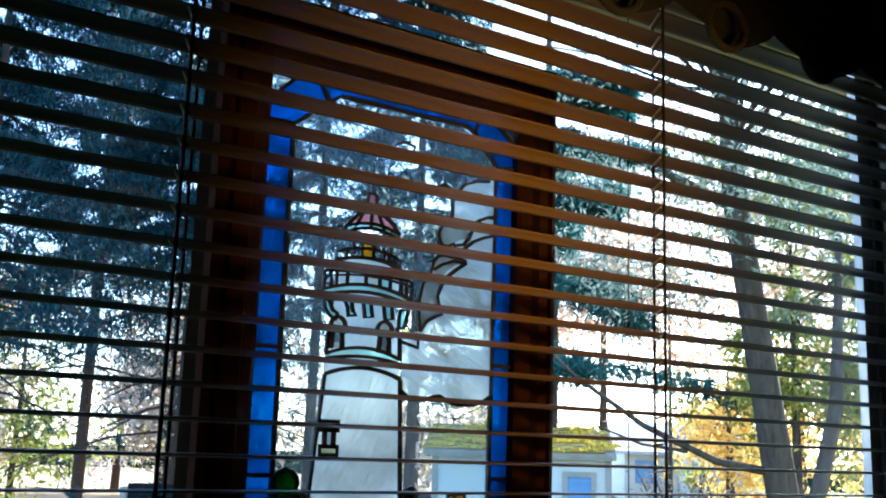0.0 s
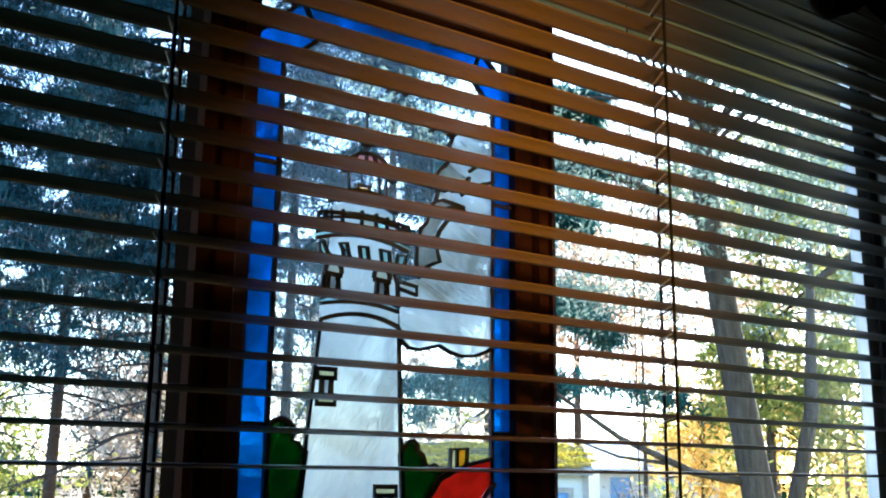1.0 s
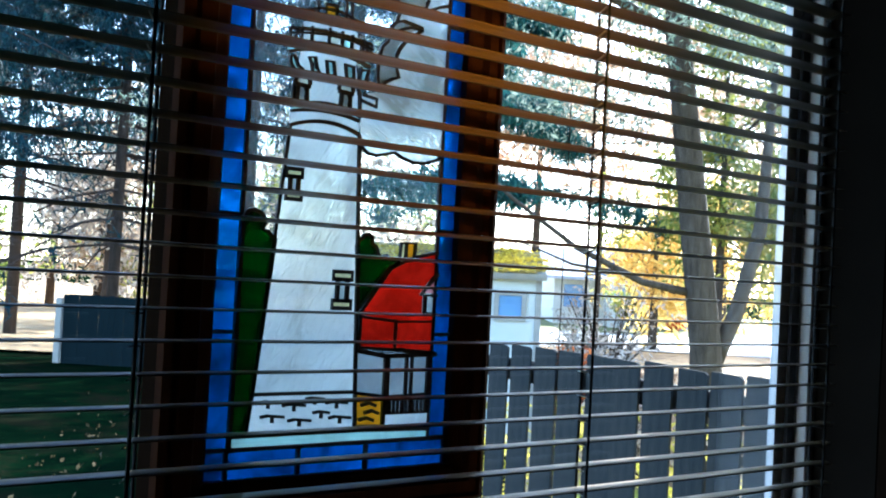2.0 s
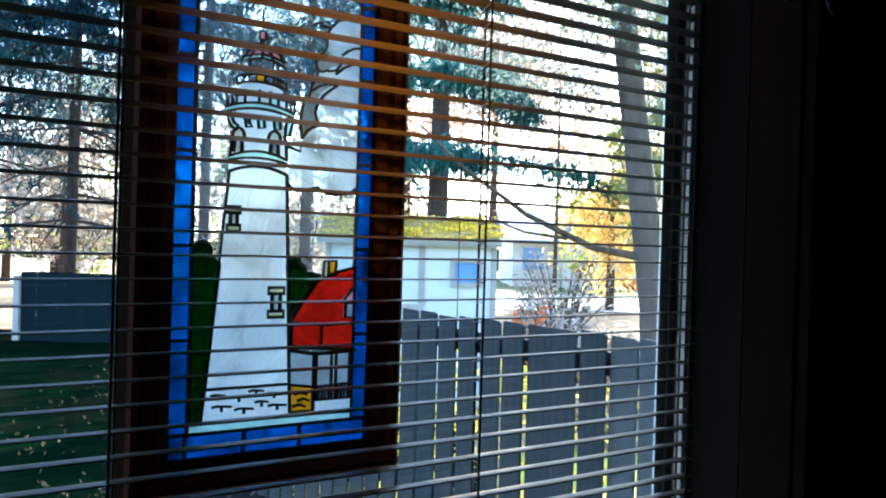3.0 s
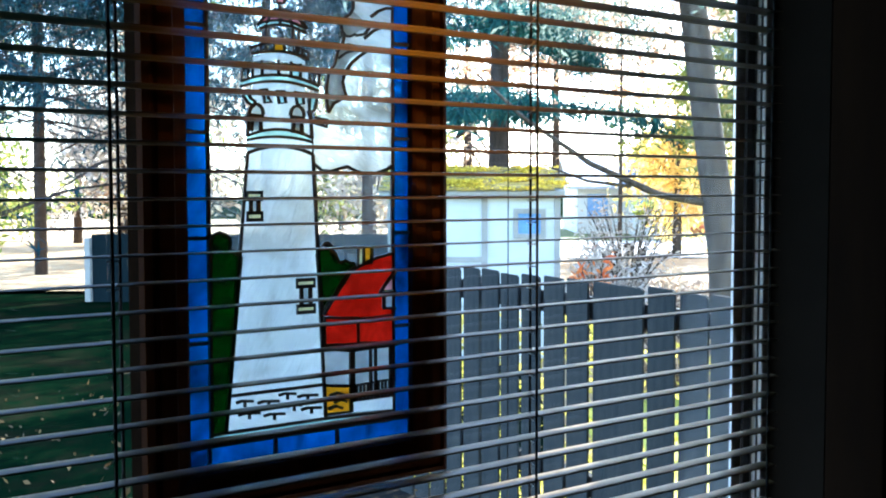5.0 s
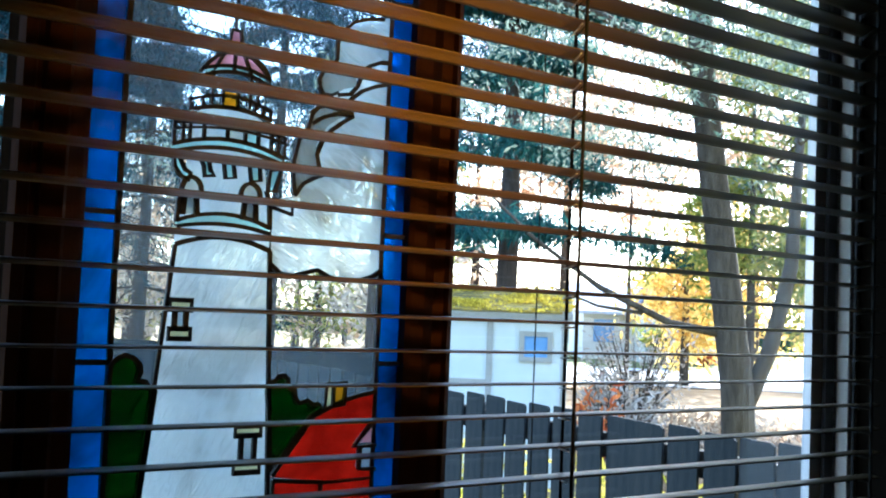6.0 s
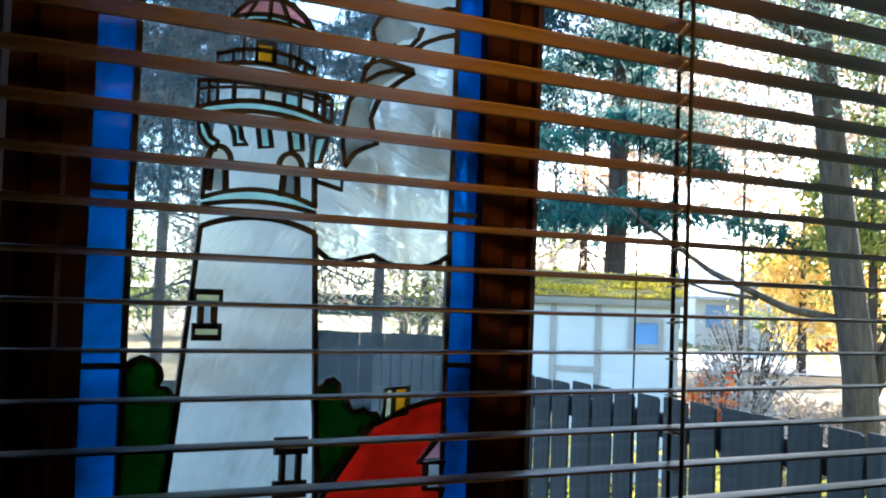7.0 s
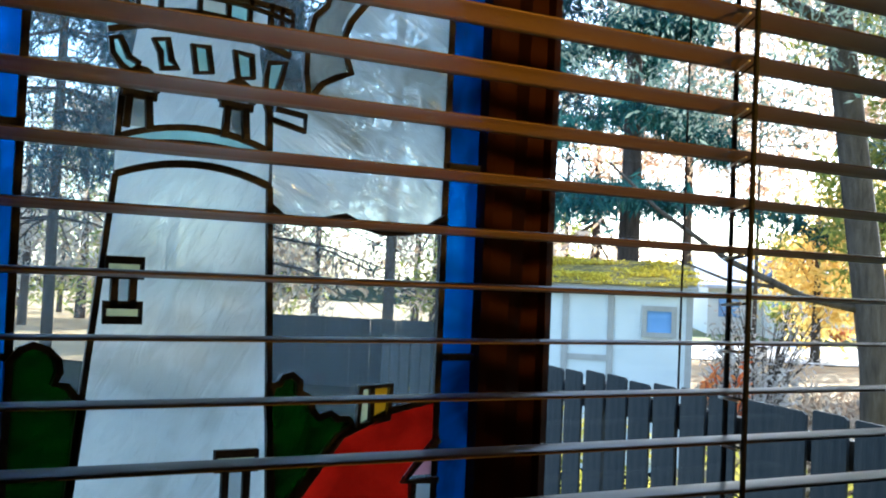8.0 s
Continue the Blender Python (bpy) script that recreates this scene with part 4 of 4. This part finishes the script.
limb(near, [(-0.02, -0.02, 1.35), (0.16, -0.14, 1.9), (0.30, -0.26, 2.7), (0.36, -0.32, 4.4)], [0.085, 0.08, 0.07, 0.03], M_BARK)
limb(near, [(-0.18, 0.05, 2.02), (-0.75, 0.30, 2.12), (-1.35, 0.62, 2.42), (-1.9, 0.95, 2.85), (-2.3, 1.15, 3.25)], [0.045, 0.036, 0.028, 0.020, 0.010], M_BARK)
limb(near, [(-1.0, 0.42, 2.2), (-1.5, 0.5, 2.25), (-2.0, 0.75, 2.45)], [0.02, 0.014, 0.006], M_BARK)
limb(near, [(-0.6, 0.1, 4.5), (-1.6, 0.6, 5.0), (-2.8, 1.2, 5.2)], [0.06, 0.04, 0.015], M_BARK)
limb(near, [(0.3, -0.3, 3.9), (1.0, -0.6, 4.4), (1.9, -1.1, 4.6)], [0.05, 0.035, 0.015], M_BARK)
r = random.Random(11)
crown = [(r.gauss(-0.3, 1.9), r.gauss(0.1, 1.9), r.uniform(3.6, 9.6)) for _ in range(230)]
bm = bmesh.new()
for c in [q for q in crown if q[2] > 6.2][::2]:
    tube([(-0.6, 0.1, min(6.5, max(3.2, c[2] - 1.2))), (c[0] * 0.55 - 0.2, c[1] * 0.55, c[2] - 0.4), c], [0.03, 0.016, 0.005], 5, bm)
part("twigs", bm, M_BARK, near)
leaves("leaf_mass", crown, 56000, 0.022, (0.22, 0.22, 0.15), M_DEEP, near, 12)

broadleaf("olive-leaved tree behind the driveway edge", 4.25, 17.0, 5.5, 0.10, [(-0.1, 0, 2.4, 1.0), (1.0, 0, 3.0, 1.2), (0.3, 0, 4.0, 1.3), (1.7, 0.5, 1.9, 1.0), (1.1, 0, 5.2, 1.4), (0.0, 0, 6.0, 1.2)], 20000, 0.042, M_OLIVE, 21)
broadleaf("bright yellow autumn maple across the driveway", 9.3, 36.0, 6.5, 0.2, [(-1.5, 0, 1.4, 1.6), (0, 0, 2.6, 2.0), (2.5, 0, 2.0, 1.8), (4.2, 0, 1.2, 1.5), (1, 0, 4.6, 1.8), (-2.6, 0, 2.6, 1.4)], 6000, 0.11, M_YELLOW, 22, spread=1.0)
broadleaf("yellow tree in front of the neighbouring house", 6.6, 34.0, 5.0, 0.16, [(-0.5, 0, 2.4, 1.2), (0.6, 0, 3.4, 1.4), (0.2, 0, 1.4, 1.0), (1.2, 0, 4.4, 1.2)], 2600, 0.09, M_YELLOW, 23, spread=1.0)
broadleaf("thin rust-leaved tree far off", 4.2, 30.0, 9.0, 0.07, [(0, 0, 6.0, 2.0), (1.4, 0, 8.0, 2.2), (-1.6, 0, 8.5, 2.2), (0.5, 0, 10.5, 2.4), (-2.5, 0, 6.0, 1.6), (3.0, 0, 6.0, 1.5)], 13000, 0.07, M_RUST, 24, spread=1.2)
broadleaf("thin rust-leaved tree far off", 9.0, 28.0, 9.0, 0.07, [(0, 0, 6.5, 2.0), (1.4, 0, 9.0, 2.2), (-1.6, 0, 8.0, 2.2), (0.5, 0, 11.0, 2.4)], 13000, 0.07, M_RUST, 25, spread=1.2)
broadleaf("tall bare-limbed tree with a few peach leaves", 2.6, 33.0, 11.0, 0.16, [(-1.6, 0, 5.2, 1.3), (0.4, 0, 6.4, 1.5), (2.2, 0, 4.6, 1.4), (1.6, 0, 8.0, 1.8), (-1.4, 0, 9.0, 1.8), (3.6, 0, 6.6, 1.5), (0.2, 0, 10.6, 1.6)], 5200, 0.085, M_PEACH, 26, spread=1.1)
# woods beyond the left fence
r = random.Random(31)
for k in range(20):
    lat, dep = -27 + 1.4 * k + r.uniform(-0.5, 0.5), r.uniform(30, 46)
    h = r.uniform(7, 11)
    bl = [(r.uniform(-1.6, 1.6), r.uniform(-1, 1), r.uniform(0.6, 4.5), r.uniform(0.9, 1.7)) for _ in range(5)] + [(r.uniform(-2, 2), 0, r.uniform(5, h), 1.8) for _ in range(2)]
    mat = (M_TWIG, M_RUST, M_TWIG, M_OLIVE)[k % 4] if lat < -5 else (M_OLIVE, M_RUST, M_TWIG)[k % 3]
    tagged(broadleaf("slender woodland tree with thin autumn leaves", lat, dep, h, r.uniform(0.10, 0.22), bl, 2200, 0.10, mat, 40 + k, spread=1.0, bark=M_DARKBARK, name="woodland_tree"), group="woodland trees")


def shrub(label, lat, dep, w, h, count, size, material, seed, twigs=40):
    """A bush of thin stems with small leaves or twigs."""
    b = out(lat, dep, GZ)
    ob = thing("shrub", label, "shrub", b)
    r = random.Random(seed)
    bm, cs = bmesh.new(), []
    for _ in range(twigs):
        a, q = r.uniform(0, 6.283), r.uniform(0.2, 1) ** 0.6
        tip = Vector((math.cos(a) * w * q, math.sin(a) * w * q, h * r.uniform(0.5, 1.0)))
        mid = tip * 0.5 + Vector((0, 0, h * 0.12))
        tube([(0, 0, 0), mid, tip], [0.015, 0.010, 0.004], 4, bm)
        cs += [tuple(mid.lerp(tip, s)) for s in (0.2, 0.5, 0.8, 1.0)]
    part("stems", bm, M_BARK, ob)
    leaves("twig_mass", cs, count, size, (0.12 * w, 0.12 * w, 0.09 * h), material, ob, seed)
    return ob


shrub("red and orange leaved shrub beside the shed", 1.42, 12.6, 0.26, 1.3, 360, 0.04, M_RED, 61)
shrub("bare grey twiggy shrub behind the fence", 2.5, 17.0, 0.9, 2.1, 900, 0.035, M_TWIG, 62, 60)
shrub("bare grey twiggy shrub behind the fence", 1.9, 14.0, 0.7, 1.4, 1200, 0.04, M_TWIG, 63, 70)
shrub("dry brown shrub behind the fence", 3.4, 16.0, 1.3, 0.75, 2400, 0.05, M_RUST, 64, 80)
shrub("dry brown shrub behind the fence", 5.2, 18.0, 1.5, 0.6, 2000, 0.05, M_RUST, 65, 60)
for lat, dep, w, h, n, seed in ((2.0, 11.0, 0.9, 0.75, 2200, 67), (3.3, 12.5, 1.2, 0.8, 2800, 68), (2.6, 15.0, 1.2, 0.7, 2400, 69), (4.6, 14.5, 1.3, 0.65, 2400, 70)):
    shrub("dry brown brush flecked with sunlight", lat, dep, w, h, n, 0.035, M_BRUSH, seed, 70)
shrub("green garden shrub across the driveway", 8.5, 46.0, 1.6, 1.8, 1800, 0.11, M_OLIVE, 66, 40)

shrub("bright red shrub at the far edge of the driveway", 10.5, 49.0, 0.7, 0.7, 900, 0.07, M_RED, 71, 30)
box_ = thing("utility_box", "small grey-brown utility box on the driveway edge", "utility box", out(4.95, 33.4, GZ + 0.09))
part("body", box(-0.14, 0.14, -0.1, 0.1, 0, 0.40, 0.01), M_BARK, box_)
part("lid", box(-0.155, 0.155, -0.115, 0.115, 0.401, 0.43, 0.008), M_BARK, box_)

# neighbouring house beyond the driveway
house = thing("house", "pale neighbouring house with a blue-grey gabled roof", "house")
D0 = 52.0
part("wall", shed_box(5.2, 12.4, D0, D0 + 8, GZ, 1.9), M_SIDING, house)
bm = bmesh.new()
a = [out(4.7, D0 - 0.5, 1.8), out(12.9, D0 - 0.5, 1.8), out(12.9, D0 + 4, 3.3), out(4.7, D0 + 4, 3.3), out(4.7, D0 + 8.5, 1.8), out(12.9, D0 + 8.5, 1.8)]
vs = [bm.verts.new(q) for q in a] + [bm.verts.new(q - Vector((0, 0, 0.15))) for q in a]
for f in ((0, 1, 2, 3), (3, 2, 5, 4), (7, 6, 9, 8), (8, 9, 10, 11), (0, 6, 7, 1), (1, 7, 8, 2), (2, 8, 11, 5), (3, 9, 6, 0), (4, 10, 9, 3), (5, 11, 10, 4)):
    bm.faces.new([vs[k] for k in f])
part("roof", bm, M_PALEROOF, house)
bm = bmesh.new()
a = [out(7.6, D0 - 2.0, 2.2), out(9.8, D0 - 2.0, 2.2), out(8.7, D0 - 2.0, 3.5), out(7.6, D0 + 3, 2.2), out(9.8, D0 + 3, 2.2), out(8.7, D0 + 3, 3.5)]
vs = [bm.verts.new(q) for q in a]
for f in ((0, 1, 2), (5, 4, 3), (0, 2, 5, 3), (1, 4, 5, 2), (0, 3, 4, 1)):
    bm.faces.new([vs[k] for k in f])
part("gable", bm, M_SLATEROOF, house)
part("wall", shed_box(7.7, 9.7, D0 - 1.8, D0, GZ, 2.2), M_SIDING, house)
for l in (5.7, 7.9, 10.7):
    q = part("window", shed_box(l, l + 1.0, D0 - 1.86 if l == 7.9 else D0 - 0.06, D0 - 1.8 if l == 7.9 else D0 - 0.001, 0.3, 1.4), M_BLUEPANE, house)

# ---- the valance over the blind ----
valance = thing("valance", "black scalloped lace valance hanging over the blind", "curtain")
bm = bmesh.new()
n = 260
low, top = [], []
for k in range(n + 1):
    x = 0.40 + 0.86 * k / n
    s = ((x - 0.405) / 0.115) % 1.0
    edge = 1.846 - 0.020 * math.sin(math.pi * s) ** 0.6 + 0.30 * max(0, 0.455 - x) / 0.055 * 0.25
    y = 0.500 + 0.008 * math.sin(x * 55)
    low.append(bm.verts.new((x, y, edge)))
    top.append(bm.verts.new((x, y * 0.4 + 0.3, 2.16)))
for k in range(n):
    bm.faces.new((low[k], low[k + 1], top[k + 1], top[k]))
bmesh.ops.solidify(bm, geom=bm.faces[:], thickness=0.0015)
part("lace_cloth", bm, M_LACE, valance, smooth=True)
for k in range(8):
    x = 0.462 + 0.115 * k
    ring_ = [(x + 0.021 * math.cos(a), 0.497, 1.838 + 0.019 * math.sin(a)) for a in (2 * math.pi * q / 20 for q in range(21))]
    part("lace_loop", tube(ring_, [0.0035] * 21, 6), M_LACE, valance, smooth=True)
part("curtain_rod", tube([(0.36, 0.505, 2.165), (1.30, 0.505, 2.165)], [0.009] * 2, 10), M_TRIM, valance)
